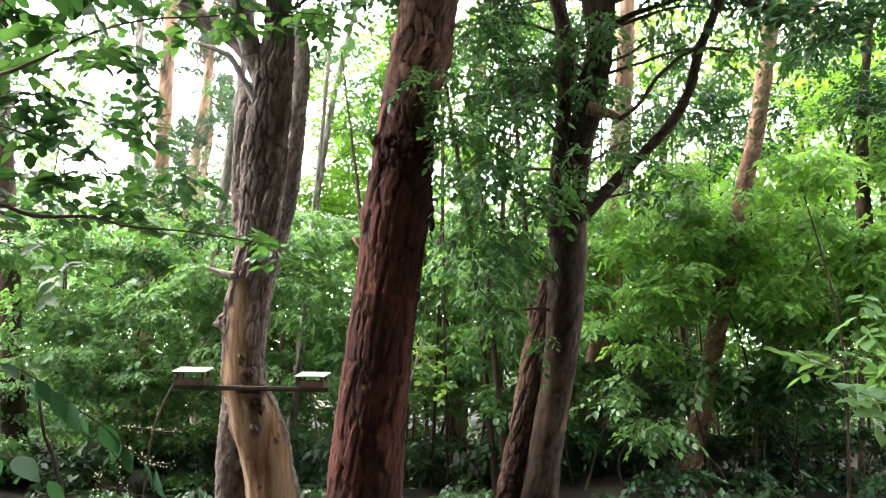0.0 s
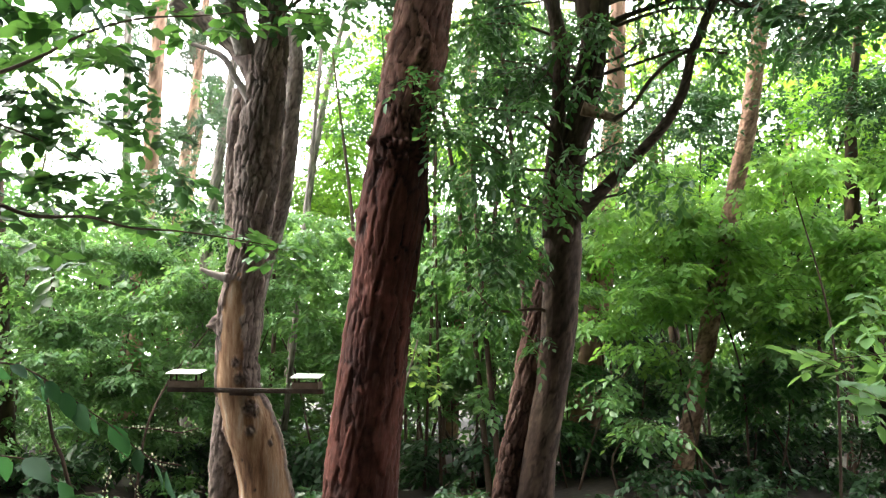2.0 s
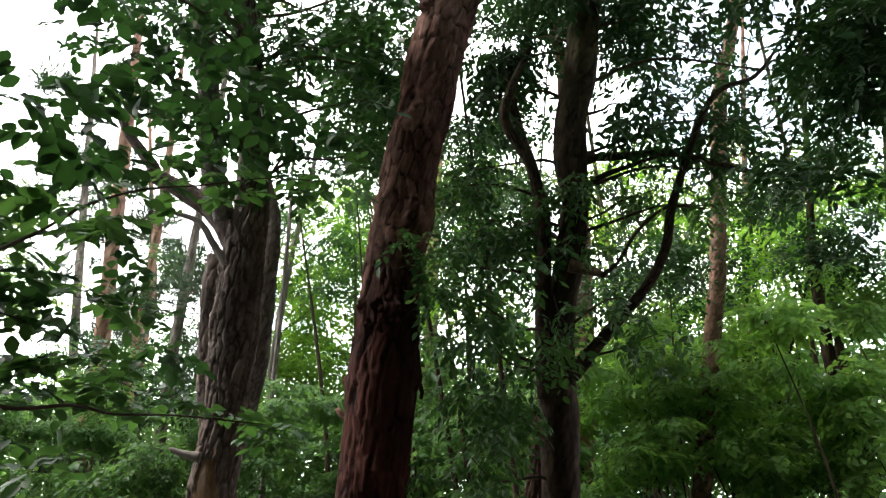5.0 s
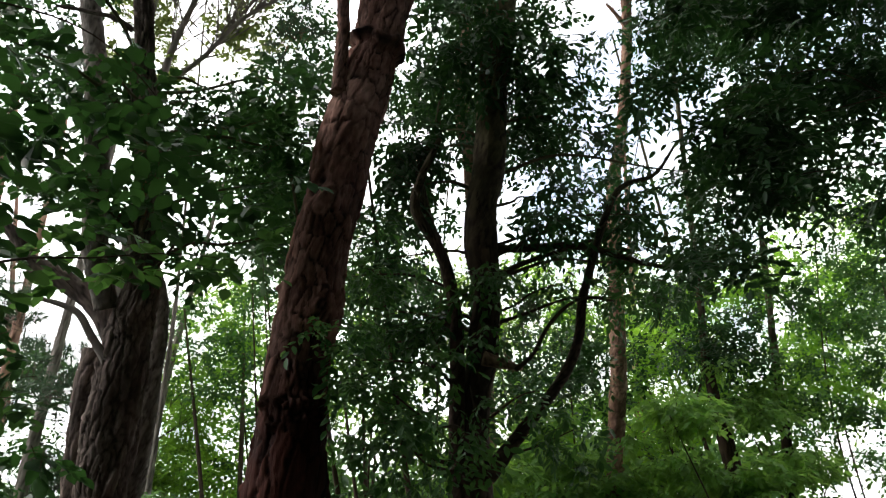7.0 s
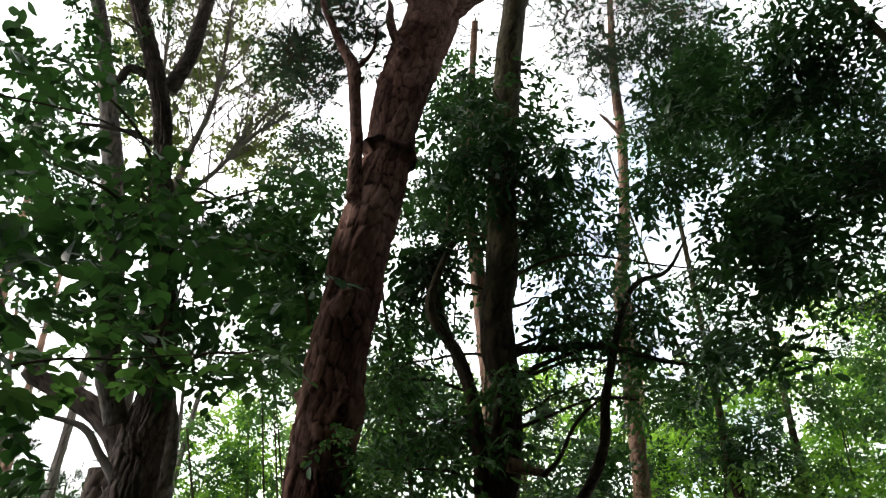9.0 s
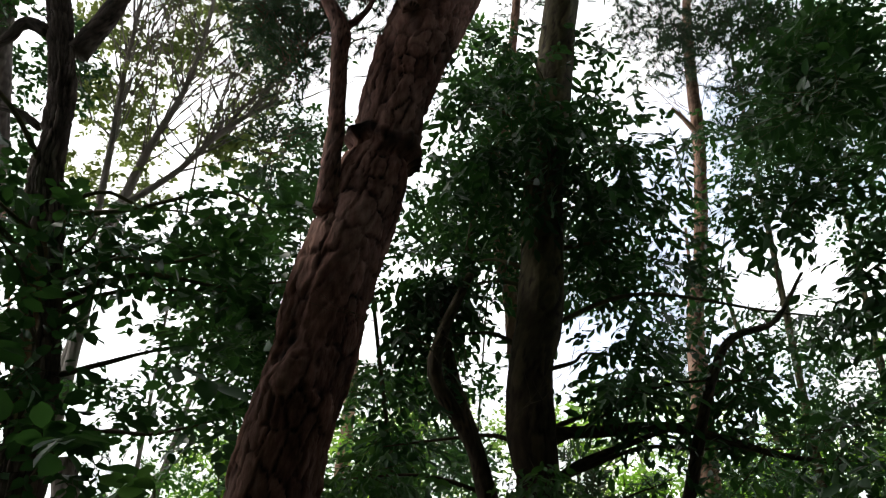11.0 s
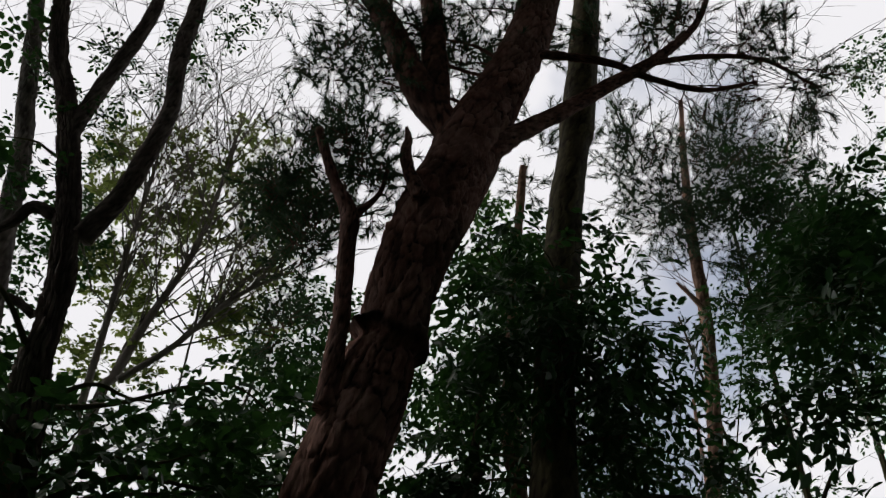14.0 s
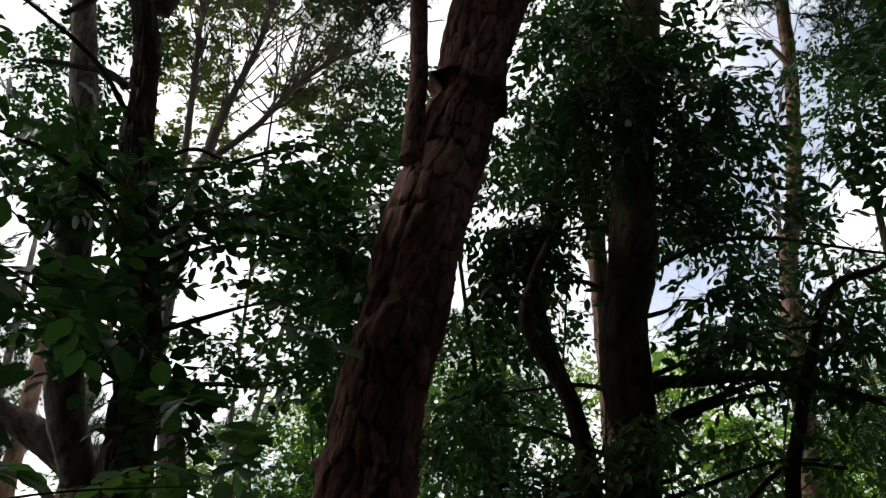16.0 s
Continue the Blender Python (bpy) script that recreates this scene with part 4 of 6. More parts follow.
    bp.inputs["Strength"].default_value, bp.inputs["Distance"].default_value = bump, 0.02
    l.new(fine.outputs[0], bp.inputs["Height"])
    l.new(bp.outputs[0], p.inputs["Normal"])
    return m


def leaf_material(name, dark, light, through_colour, share=0.4, rough=0.44):
    m, n, l, p = material(name)
    g = n.new("ShaderNodeNewGeometry")
    r = ramp(n, [(0.0, dark), (1.0, light)])
    tc, nz = n.new("ShaderNodeTexCoord"), n.new("ShaderNodeTexNoise")
    nz.inputs["Scale"].default_value = 0.9
    l.new(tc.outputs["Object"], nz.inputs["Vector"])
    ad = n.new("ShaderNodeMath")
    ad.operation = "MULTIPLY_ADD"
    ad.inputs[1].default_value = 0.55
    l.new(g.outputs["Random Per Island"], ad.inputs[0])
    sc = n.new("ShaderNodeMath")
    sc.operation = "MULTIPLY"
    sc.inputs[1].default_value = 0.5
    l.new(nz.outputs[0], sc.inputs[0])
    l.new(sc.outputs[0], ad.inputs[2])
    l.new(ad.outputs[0], r.inputs[0])
    l.new(r.outputs[0], p.inputs["Base Color"])
    p.inputs["Roughness"].default_value = rough
    p.inputs["Specular IOR Level"].default_value = 0.38
    t = n.new("ShaderNodeBsdfTranslucent")
    r2 = ramp(n, [(0.0, tuple(c * 0.7 for c in through_colour)), (1.0, through_colour)])
    l.new(ad.outputs[0], r2.inputs[0])
    l.new(r2.outputs[0], t.inputs[0])
    mx = n.new("ShaderNodeMixShader")
    mx.inputs[0].default_value = share
    l.new(p.outputs[0], mx.inputs[1])
    l.new(t.outputs[0], mx.inputs[2])
    l.new(mx.outputs[0], n["Material Output"].inputs[0])
    return m


PINE_BARK = bark_material("pine_bark", [(0.3, (0.017, 0.006, 0.0043)), (0.5, (0.054, 0.017, 0.0115)), (0.75, (0.125, 0.044, 0.031))],
                          upper=[(0.3, (0.065, 0.026, 0.018)), (0.5, (0.18, 0.088, 0.066)), (0.75, (0.36, 0.22, 0.18))], span=(3.0, 3.9))
OAK_BARK = bark_material("furrowed_bark", [(0.3, (0.055, 0.043, 0.037)), (0.55, (0.175, 0.135, 0.115)), (0.8, (0.32, 0.265, 0.235))])
PEELED_BARK = bark_material("peeling_bark", [(0.3, (0.055, 0.043, 0.037)), (0.55, (0.175, 0.135, 0.115)), (0.8, (0.32, 0.265, 0.235))],
                            peel=[(0.3, (0.05, 0.026, 0.016)), (0.42, (0.15, 0.08, 0.042)), (0.54, (0.26, 0.165, 0.095)), (0.66, (0.31, 0.245, 0.18)), (0.8, (0.42, 0.36, 0.285))])
ELM_BARK = bark_material("smooth_bark", [(0.3, (0.03, 0.018, 0.012)), (0.55, (0.07, 0.046, 0.033)), (0.8, (0.12, 0.086, 0.063))], bump=0.3,
                         upper=[(0.3, (0.045, 0.04, 0.02)), (0.55, (0.1, 0.09, 0.045)), (0.8, (0.17, 0.15, 0.085))], span=(4.2, 6.0))
RIDGED_BARK = bark_material("ridged_bark", [(0.3, (0.04, 0.02, 0.015)), (0.55, (0.12, 0.068, 0.052)), (0.8, (0.22, 0.15, 0.12))])
RED_BARK = bark_material("orange_pine_bark", [(0.3, (0.19, 0.11, 0.08)), (0.55, (0.38, 0.23, 0.165)), (0.8, (0.5, 0.36, 0.28))])
GREY_BARK = bark_material("grey_bark", [(0.3, (0.12, 0.1, 0.085)), (0.55, (0.26, 0.23, 0.2)), (0.8, (0.4, 0.37, 0.33))])
TWIG_BARK = bark_material("twig_bark", [(0.3, (0.04, 0.025, 0.02)), (0.55, (0.09, 0.06, 0.045)), (0.8, (0.16, 0.12, 0.1))], bump=0.1)
BARE_WOOD = bark_material("bare_wood", [(0.3, (0.2, 0.11, 0.055)), (0.5, (0.42, 0.28, 0.15)), (0.75, (0.55, 0.43, 0.28))], scale=14, stretch=0.1, rough=0.7, bump=0.25)
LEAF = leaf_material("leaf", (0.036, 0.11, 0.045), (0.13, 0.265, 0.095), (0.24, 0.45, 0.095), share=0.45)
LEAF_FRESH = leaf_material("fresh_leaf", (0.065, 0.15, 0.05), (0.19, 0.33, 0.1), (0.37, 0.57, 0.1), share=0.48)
# the same leaf in two darker tones: shade is put into the colour
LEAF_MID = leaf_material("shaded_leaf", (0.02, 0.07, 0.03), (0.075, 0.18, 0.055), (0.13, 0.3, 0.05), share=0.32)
LEAF_DARK = leaf_material("deep_shade_leaf", (0.012, 0.042, 0.018), (0.037, 0.1, 0.036), (0.06, 0.165, 0.03), share=0.28)
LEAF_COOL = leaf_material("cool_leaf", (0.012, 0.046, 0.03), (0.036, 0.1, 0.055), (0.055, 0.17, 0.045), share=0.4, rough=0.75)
# the same leaf in two lighter tones: sunlight is put into the colour
LEAF_LIT = leaf_material("lit_leaf", (0.065, 0.175, 0.055), (0.19, 0.375, 0.1), (0.36, 0.64, 0.1), share=0.5)
LEAF_BRIGHT = leaf_material("sunlit_leaf", (0.08, 0.2, 0.035), (0.21, 0.4, 0.06), (0.42, 0.75, 0.07), share=0.5)
LEAF_SMALL = leaf_material("small_leaf", (0.08, 0.14, 0.04), (0.2, 0.24, 0.09), (0.32, 0.4, 0.1), share=0.45)
NEEDLE = leaf_material("needle", (0.028, 0.062, 0.036), (0.075, 0.13, 0.07), (0.07, 0.15, 0.04), share=0.2)


# ---- geometry helpers ----
def mesh_object(name, verts, faces, mat, parent=None, label="", smooth=False, kind=""):
    """A mesh from arrays: verts (n, 3), faces (m, 3) or (m, 4)."""
    verts, faces = np.asarray(verts, np.float32), np.asarray(faces, np.int32)
    me = bpy.data.meshes.new(name)
    k = faces.shape[1]
    me.vertices.add(len(verts))
    me.vertices.foreach_set("co", verts.ravel())
    me.loops.add(faces.size)
    me.loops.foreach_set("vertex_index", faces.ravel())
    me.polygons.add(len(faces))
    me.polygons.foreach_set("loop_start", np.arange(0, faces.size, k, dtype=np.int32))
    if smooth:
        me.polygons.foreach_set("use_smooth", np.ones(len(faces), bool))
    me.materials.append(mat)
    me.update(calc_edges=True)
    ob = new(name, me)
    if parent:
        ob.parent = parent
    return tagged(ob, label=label, kind=kind)


def part(name, bm, mat, parent, label=""):
    me = bpy.data.meshes.new(name)
    bm.to_mesh(me)
    bm.free()
    me.materials.append(mat)
    ob = new(name, me)
    ob.parent = parent
    return tagged(ob, label=label)


def root(name, label, category, group="", kind=""):
    return tagged(new(name), label, category, group, kind)


def spline(points, step):
    """Catmull-Rom through (x, y, z, r), resampled at an even step."""
    p = np.array(points, float)
    p = np.vstack([2 * p[0] - p[1], p, 2 * p[-1] - p[-2]])
    fine = []
    for i in range(1, len(p) - 2):
        t = np.linspace(0, 1, 24, endpoint=False)[:, None]
        a, b, c, d = p[i - 1], p[i], p[i + 1], p[i + 2]
        fine.append(0.5 * (2 * b + (c - a) * t + (2 * a - 5 * b + 4 * c - d) * t ** 2 + (3 * b - a - 3 * c + d) * t ** 3))
    fine = np.vstack(fine + [p[-2][None]])
    s = np.concatenate([[0], np.cumsum(np.linalg.norm(np.diff(fine[:, :3], axis=0), axis=1))])
    n = max(2, int(s[-1] / step) + 1)
    at = np.linspace(0, s[-1], n)
    out = np.stack([np.interp(at, s, fine[:, k]) for k in range(4)], 1)
    out[:, 3] = np.maximum(out[:, 3], 0.002)
    return out, at


def hashed(i, j, seed):
    h = np.sin(i * 127.1 + j * 311.7 + seed * 74.7) * 43758.5453
    return h - np.floor(h)


def cells(u, v, around, seed):
    """Cellular noise, periodic in u: distances to the nearest and second point, and the nearest one's number."""
    iu, iv = np.floor(u), np.floor(v)
    f1, f2, who = np.full(u.shape, 9.0), np.full(u.shape, 9.0), np.zeros(u.shape)
    for du in (-1, 0, 1):
        for dv in (-1, 0, 1):
            cu, cv = iu + du, iv + dv
            w = np.mod(cu, around)
            px, py = cu + 0.1 + 0.8 * hashed(w, cv, seed), cv + 0.1 + 0.8 * hashed(w, cv, seed + 5)
            d = np.hypot(px - u, py - v)
            near = d < f1
            f2 = np.where(near, f1, np.minimum(f2, d))
            who = np.where(near, hashed(w, cv, seed + 9), who)
            f1 = np.where(near, d, f1)
    return f1, f2, who


def waves(u, v, around, seed, octaves=4):
    """Smooth value noise, periodic in u."""
    total, amp = np.zeros(u.shape), 1.0
    for o in range(octaves):
        k = 2 ** o
        a, b = u * k, v * k
        ia, ib = np.floor(a), np.floor(b)
        fa, fb = a - ia, b - ib
        fa, fb = fa * fa * (3 - 2 * fa), fb * fb * (3 - 2 * fb)
        n = around * k
        c = [[hashed(np.mod(ia + x, n), ib + y, seed + o) for y in (0, 1)] for x in (0, 1)]
        total += amp * ((c[0][0] * (1 - fa) + c[1][0] * fa) * (1 - fb) + (c[0][1] * (1 - fa) + c[1][1] * fa) * fb - 0.5)
        amp *= 0.5
    return total


def tube(points, around=16, step=0.05, relief=0.0, plates=10, tall=2.5, seed=1, lumps=(), wobble=0.06, furrow=0.35, bands=(), peel=None, ink=1.0, swirl=0.9):
    """A round stem along a centre line. relief: depth of its bark, in plates that are tall times as high as wide.
    lumps: (height along it, angle in degrees from the side that faces the path, reach, size, roughness)."""
    line, at = spline(points, step)
    tang = np.gradient(line[:, :3], axis=0)
    tang /= np.linalg.norm(tang, axis=1)[:, None]
    ref = np.tile([0.0, -1.0, 0.0], (len(line), 1))
    flat = np.abs(tang[:, 1]) > 0.85
    ref[flat] = (0.0, 0.0, 1.0)
    e1 = ref - (ref * tang).sum(1)[:, None] * tang
    e1 /= np.linalg.norm(e1, axis=1)[:, None]
    e2 = np.cross(tang, e1)
    th = np.linspace(0, 2 * math.pi, around, endpoint=False)
    r = line[:, 3][:, None] * np.ones((1, around))
    mean = float(np.mean(line[:, 3]))
    u = (th / (2 * math.pi))[None, :] * np.ones((len(line), 1))
    v = at[:, None] * np.ones((1, around)) / (2 * math.pi * mean)
    r = r * (1 + wobble * 2 * waves(u * 3, v * 3, 3, seed + 20, 3))
    bare, plate, fissure = np.zeros(r.shape), np.zeros(r.shape), np.zeros(r.shape)
    if peel:
        z = line[:, 2][:, None] + 0.10 * waves(u * 10, v * 10, 10, seed + 80, 3)
        deg = np.degrees(np.angle(np.exp(1j * th)))[None, :] + 22 * waves(u * 9, v * 5, 9, seed + 90, 3)
        for z0, z1, c0, c1, w0, w1 in peel:
            f = np.clip((z - z0) / (z1 - z0), 0, 1)
            inside = (w0 + (w1 - w0) * f) - np.abs(deg - (c0 + (c1 - c0) * f))
            bare = np.maximum(bare, np.clip(inside / 5, 0, 1) * (z >= z0) * (z <= z1))
    if relief:
        warp = swirl * waves(u * 8, v * 8, 8, seed + 40, 3) + 0.12 * waves(u * 50, v * 50, 50, seed + 41, 2)
        low, high, from_h, to_h = tall if isinstance(tall, tuple) else (tall, tall, 0, 1)
        ratio = np.interp(at, [from_h, to_h], [low, high])
        tall = ratio[:, None]
        rise = (np.cumsum(1 / ratio) * (at[1] - at[0]) / (2 * math.pi * mean))[:, None] * np.ones((1, around))
        f1, f2, who = cells(u * plates + warp, rise * plates + warp, plates, seed)
        edge = np.clip((f2 - f1) / furrow, 0, 1)
        g1, g2, _ = cells(u * plates * 2 + warp * 2, rise * plates * 1.6 + warp, plates * 2, seed + 3)
        fine = np.clip((g2 - g1) / 0.4, 0, 1)
        plate = (1 - bare) * (0.8 * (who - 0.5) + 0.5 * waves(u * 30, v * 30, 30, seed + 61, 2))
        if low != high:
            relief = relief * np.interp(at, [from_h, to_h], [0.95, 1.0])[:, None]
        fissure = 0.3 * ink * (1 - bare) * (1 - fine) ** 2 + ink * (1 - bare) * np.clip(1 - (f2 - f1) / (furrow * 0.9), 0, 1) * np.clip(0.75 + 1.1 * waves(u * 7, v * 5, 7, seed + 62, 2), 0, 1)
        r = r + (1 - 0.93 * bare) * relief * (0.8 * (edge ** 0.7 - 1) + 0.9 * (who - 0.5) + 0.3 * (fine - 0.7) + 0.35 * waves(u * 40, v * 40, 40, seed + 60, 2))
    r = r - 0.016 * bare
    for h, width, size in bands:
        d = (at[:, None] - h + 0.16 * waves(u * 7, v * 2, 7, seed + 70, 3)) / width
        r = r + size * np.exp(-d * d) * (0.6 + 1.2 * waves(u * 12, v * 6, 12, seed + 71, 3)) - 0.7 * size * np.exp(-(d + 1.6) ** 2)
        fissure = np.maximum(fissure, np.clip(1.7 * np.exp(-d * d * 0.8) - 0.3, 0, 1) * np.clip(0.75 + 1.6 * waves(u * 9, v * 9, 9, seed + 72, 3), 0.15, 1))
    for h, deg, reach, size, rough in lumps:
        da = np.angle(np.exp(1j * (th - radians(deg))))[None, :] * line[:, 3][:, None]
        d2 = (da ** 2 + (at[:, None] - h) ** 2) / reach ** 2
        knob = np.exp(-d2 * 1.6)
        bare = bare * (1 - np.clip(knob * 1.5 - 0.3, 0, 1) * (rough > 0.7))
        if rough > 0.7:
            b1, b2, _ = cells(u * 34, v * 34, 34, seed + 11)
            burl = np.clip((b2 - b1) / 0.55, 0, 1)
            edge_of = np.clip(knob * 2.2 - 0.25, 0, 1)
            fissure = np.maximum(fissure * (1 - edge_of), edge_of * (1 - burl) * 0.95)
            r = r + edge_of * 0.05 * (burl - 0.35)
        elif size < 0:
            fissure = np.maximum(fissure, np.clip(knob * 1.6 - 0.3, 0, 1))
        else:
            plate = plate + 1.7 * np.clip(knob * 2 - 0.5, 0, 1) * (rough > 0.35) * np.clip(0.6 + 2.0 * waves(u * 40, v * 40, 40, seed + 15, 2), 0, 1)
        r = r + size * knob * (1 + rough * 2.2 * waves(u * 24, v * 24, 24, seed + int(h * 100), 3))
    pos = line[:, None, :3] + r[..., None] * (np.cos(th)[None, :, None] * e1[:, None] + np.sin(th)[None, :, None] * e2[:, None])
    n, k = len(line), around
    verts = pos.reshape(-1, 3)
    i, j = np.meshgrid(np.arange(n - 1), np.arange(k), indexing="ij")
    a, b = i * k + j, i * k + (j + 1) % k
    faces = np.stack([a, b, b + k, a + k], -1).reshape(-1, 4)
    caps = np.array([[n * k + c, base + (x + (1 - c)) % k, base + (x + c) % k, n * k + c] for c, base in ((0, 0), (1, (n - 1) * k)) for x in range(k)])
    tips = np.vstack([line[0, :3], line[-1, :3]])
    return np.vstack([verts, tips]), faces, caps[:, :3], [(name, np.concatenate([a.ravel(), [0, 0]])) for name, a in (("peel", bare), ("plate", plate), ("fissure", fissure))]


def stem(name, points, mat, parent, label="", **shape):
    v, f, c, layers = tube(points, **shape)
    me = bpy.data.meshes.new(name)
    me.vertices.add(len(v))
    me.vertices.foreach_set("co", v.astype(np.float32).ravel())
    me.loops.add(f.size + c.size)
    me.loops.foreach_set("vertex_index", np.concatenate([f.ravel(), c.ravel()]).astype(np.int32))
    me.polygons.add(len(f) + len(c))
    me.polygons.foreach_set("loop_start", np.concatenate([np.arange(0, f.size, 4), f.size + np.arange(0, c.size, 3)]).astype(np.int32))
    me.polygons.foreach_set("use_smooth", np.ones(len(f) + len(c), bool))
    me.materials.append(mat)
    me.update(calc_edges=True)
    me.validate()
    for layer, value in layers:
        if value.any():
            me.attributes.new(layer, "FLOAT", "POINT").data.foreach_set("value", value.astype(np.float32))
    ob = new(name, me)
    ob.parent = parent
    return tagged(ob, label=label)


def rooted(points):
    """The same centre line, carried straight on down into the ground."""
    low = np.array(points[0], float)
    slope = np.array(points[1], float) - low
    slope[3] = 0
    down = (low[2] + 0.1) / max(slope[2], 0.3)
    foot = low - slope * down
    foot[:2] = low[:2] + np.clip(foot[:2] - low[:2], -1.2, 1.2)
    foot[2], foot[3] = -0.1, low[3] * 1.25
    return [tuple(foot), *points]


def unit(a):
    return a / np.maximum(np.linalg.norm(a, axis=-1, keepdims=True), 1e-9)


# outline of a leaf, along and across, with its depth below the rim
LEAF_FINE = (np.array([(0, 0, 0), (0.22, 0.2, 0.03), (0.5, 0.27, 0.04), (0.78, 0.17, 0.02), (1, 0, -0.1), (0.78, -0.17, 0.02), (0.5, -0.27, 0.04), (0.22, -0.2, 0.03), (0.25, 0, -0.03), (0.55, 0, -0.05), (0.8, 0, -0.06)]),
             np.array([(0, 8, 1), (1, 8, 9), (1, 9, 2), (2, 9, 10), (2, 10, 3), (3, 10, 4), (0, 7, 8), (7, 9, 8), (7, 6, 9), (6, 10, 9), (6, 5, 10), (5, 4, 10)]))
LEAF_PLAIN = (np.array([(0, 0, 0), (0.28, 0.2, 0.05), (0.66, 0.21, 0.04), (1, 0, -0.08), (0.66, -0.21, 0.04), (0.28, -0.2, 0.05)]),
              np.array([(0, 2, 1), (0, 3, 2), (0, 4, 3), (0, 5, 4)]))
LEAF_BROAD = (np.array([(0, 0, 0), (0.16, 0.2, 0.03), (0.45, 0.34, 0.05), (0.76, 0.24, 0.02), (1, 0, -0.1), (0.76, -0.24, 0.02), (0.45, -0.34, 0.05), (0.16, -0.2, 0.03), (0.25, 0, -0.03), (0.55, 0, -0.05), (0.8, 0, -0.06)]), LEAF_FINE[1])
LEAF_OVAL = (np.array([(0, 0, 0), (0.25, 0.25, 0.05), (0.62, 0.28, 0.04), (1, 0, -0.08), (0.62, -0.28, 0.04), (0.25, -0.25, 0.05)]), LEAF_PLAIN[1])
LEAF_FAR = (np.array([(0, 0, 0), (0.42, 0.3, 0.07), (1, 0, -0.06), (0.42, -0.3, 0.07)]), np.array([(0, 2, 1), (0, 3, 2)]))


def leaf_cloud(clouds, cover, leaf, rng, shape=LEAF_PLAIN, flat=0.75, droop=0.25, per=9, lift=0.0, clump=6, level=1.0, reach=0.42):
    """Leaves on short sprays that fill the given clouds unevenly. cover: leaf area over the cloud's section.
    level: how much sprays and leaves tip away from lying flat.
    Returns the leaves' vertices and faces and the sprays' axes."""
    tri, quad = shape
    starts, ways, normals, sizes, axes = [], [], [], [], []
    clumps = []
    for x, y, z, r in clouds:
        for k in range(clump):
            off = rng.normal(0, 0.42, 3) * r
            clumps.append((x + off[0], y + off[1], z + off[2] * 0.85, r * rng.uniform(0.3, 0.6)))
    cover = cover * 4.8 / clump
    for x, y, z, r in clumps:
        n = max(1, int(cover * math.pi * r * r / (0.27 * leaf * leaf * per)))
        q = unit(rng.normal(size=(n, 3))) * (rng.random((n, 1)) ** 0.45)
        q[:, 2] *= flat
        base = np.array((x, y, z)) + q * r
        d = unit(np.concatenate([q[:, :2] + rng.normal(0, 0.6, (n, 2)), rng.normal(-droop * 0.4 + lift, 0.3 * level, (n, 1))], 1))
        up = unit(np.array((0, 0, 1.0)) + rng.normal(0, 0.35 * level, (n, 3)))
        side = unit(np.cross(d, up))
        up = np.cross(side, d)
        long = leaf * per * reach * rng.uniform(0.6, 1.2, (n, 1))
        axes.append(np.stack([base - d * long * 0.3, base + d * long], 1))
        for k in range(per):
            f = (k + 0.5) / per
            hand = -1.0 if k % 2 else 1.0
            p = base + d * long * f + np.array((0, 0, -1)) * (f * f * droop * long)
            spread = 0.9 if k < per - 1 else 0.1
            w = unit(d * (1.1 - spread * 0.5) + side * hand * spread + rng.normal(0, 0.25, (n, 3)) * np.array((1, 1, level)) + np.array((0, 0, -droop)))
            keep = rng.random(n) < 0.9
            starts.append(p[keep])
            ways.append(w[keep])
            nn = up + rng.normal(0, 0.3 * level, (n, 3))
            normals.append(nn[keep])
            sizes.append((leaf * rng.uniform(0.55, 1.15, n) * (0.75 + 0.5 * f * (1.6 - f)))[keep])
    p, w, up, s = np.vstack(starts), np.vstack(ways), np.vstack(normals), np.concatenate(sizes)
    side = unit(np.cross(w, up))
    up = np.cross(side, w)
    k = len(tri)
    v = p[:, None] + s[:, None, None] * (tri[None, :, 0, None] * w[:, None] + tri[None, :, 1, None] * side[:, None] + tri[None, :, 2, None] * up[:, None])
    f = quad[None] + (np.arange(len(p)) * k)[:, None, None]
    return v.reshape(-1, 3), f.reshape(-1, 3), np.vstack(axes)


def sticks(axes, radius):
    """Three-sided twigs along the given axes."""
    a, b = axes[:, 0], axes[:, 1]
    d = unit(b - a)
    s = unit(np.cross(d, np.array((0.3, 0.2, 0.9))))
    t = np.cross(d, s)
    ring = [s, -0.5 * s + 0.87 * t, -0.5 * s - 0.87 * t]
    v = np.stack([a + radius * x for x in ring] + [b + radius * 0.4 * x for x in ring], 1).reshape(-1, 3)
    f = np.array([(0, 1, 4, 3), (1, 2, 5, 4), (2, 0, 3, 5)])
    return v, (f[None] + (np.arange(len(a)) * 6)[:, None, None]).reshape(-1, 4)


def foliage(parent, clouds, cover, leaf, mat, twig_mat, seed, label="", twig=0.0025, **how):
    rng = np.random.default_rng(seed)
    v, f, axes = leaf_cloud(clouds, cover, leaf, rng, **how)
    mesh_object("leaves", v, f, mat, parent, label, kind="stuff")
    v, f = sticks(axes[::3], twig)
    mesh_object("branchwork", v, f, twig_mat, parent, kind="stuff")


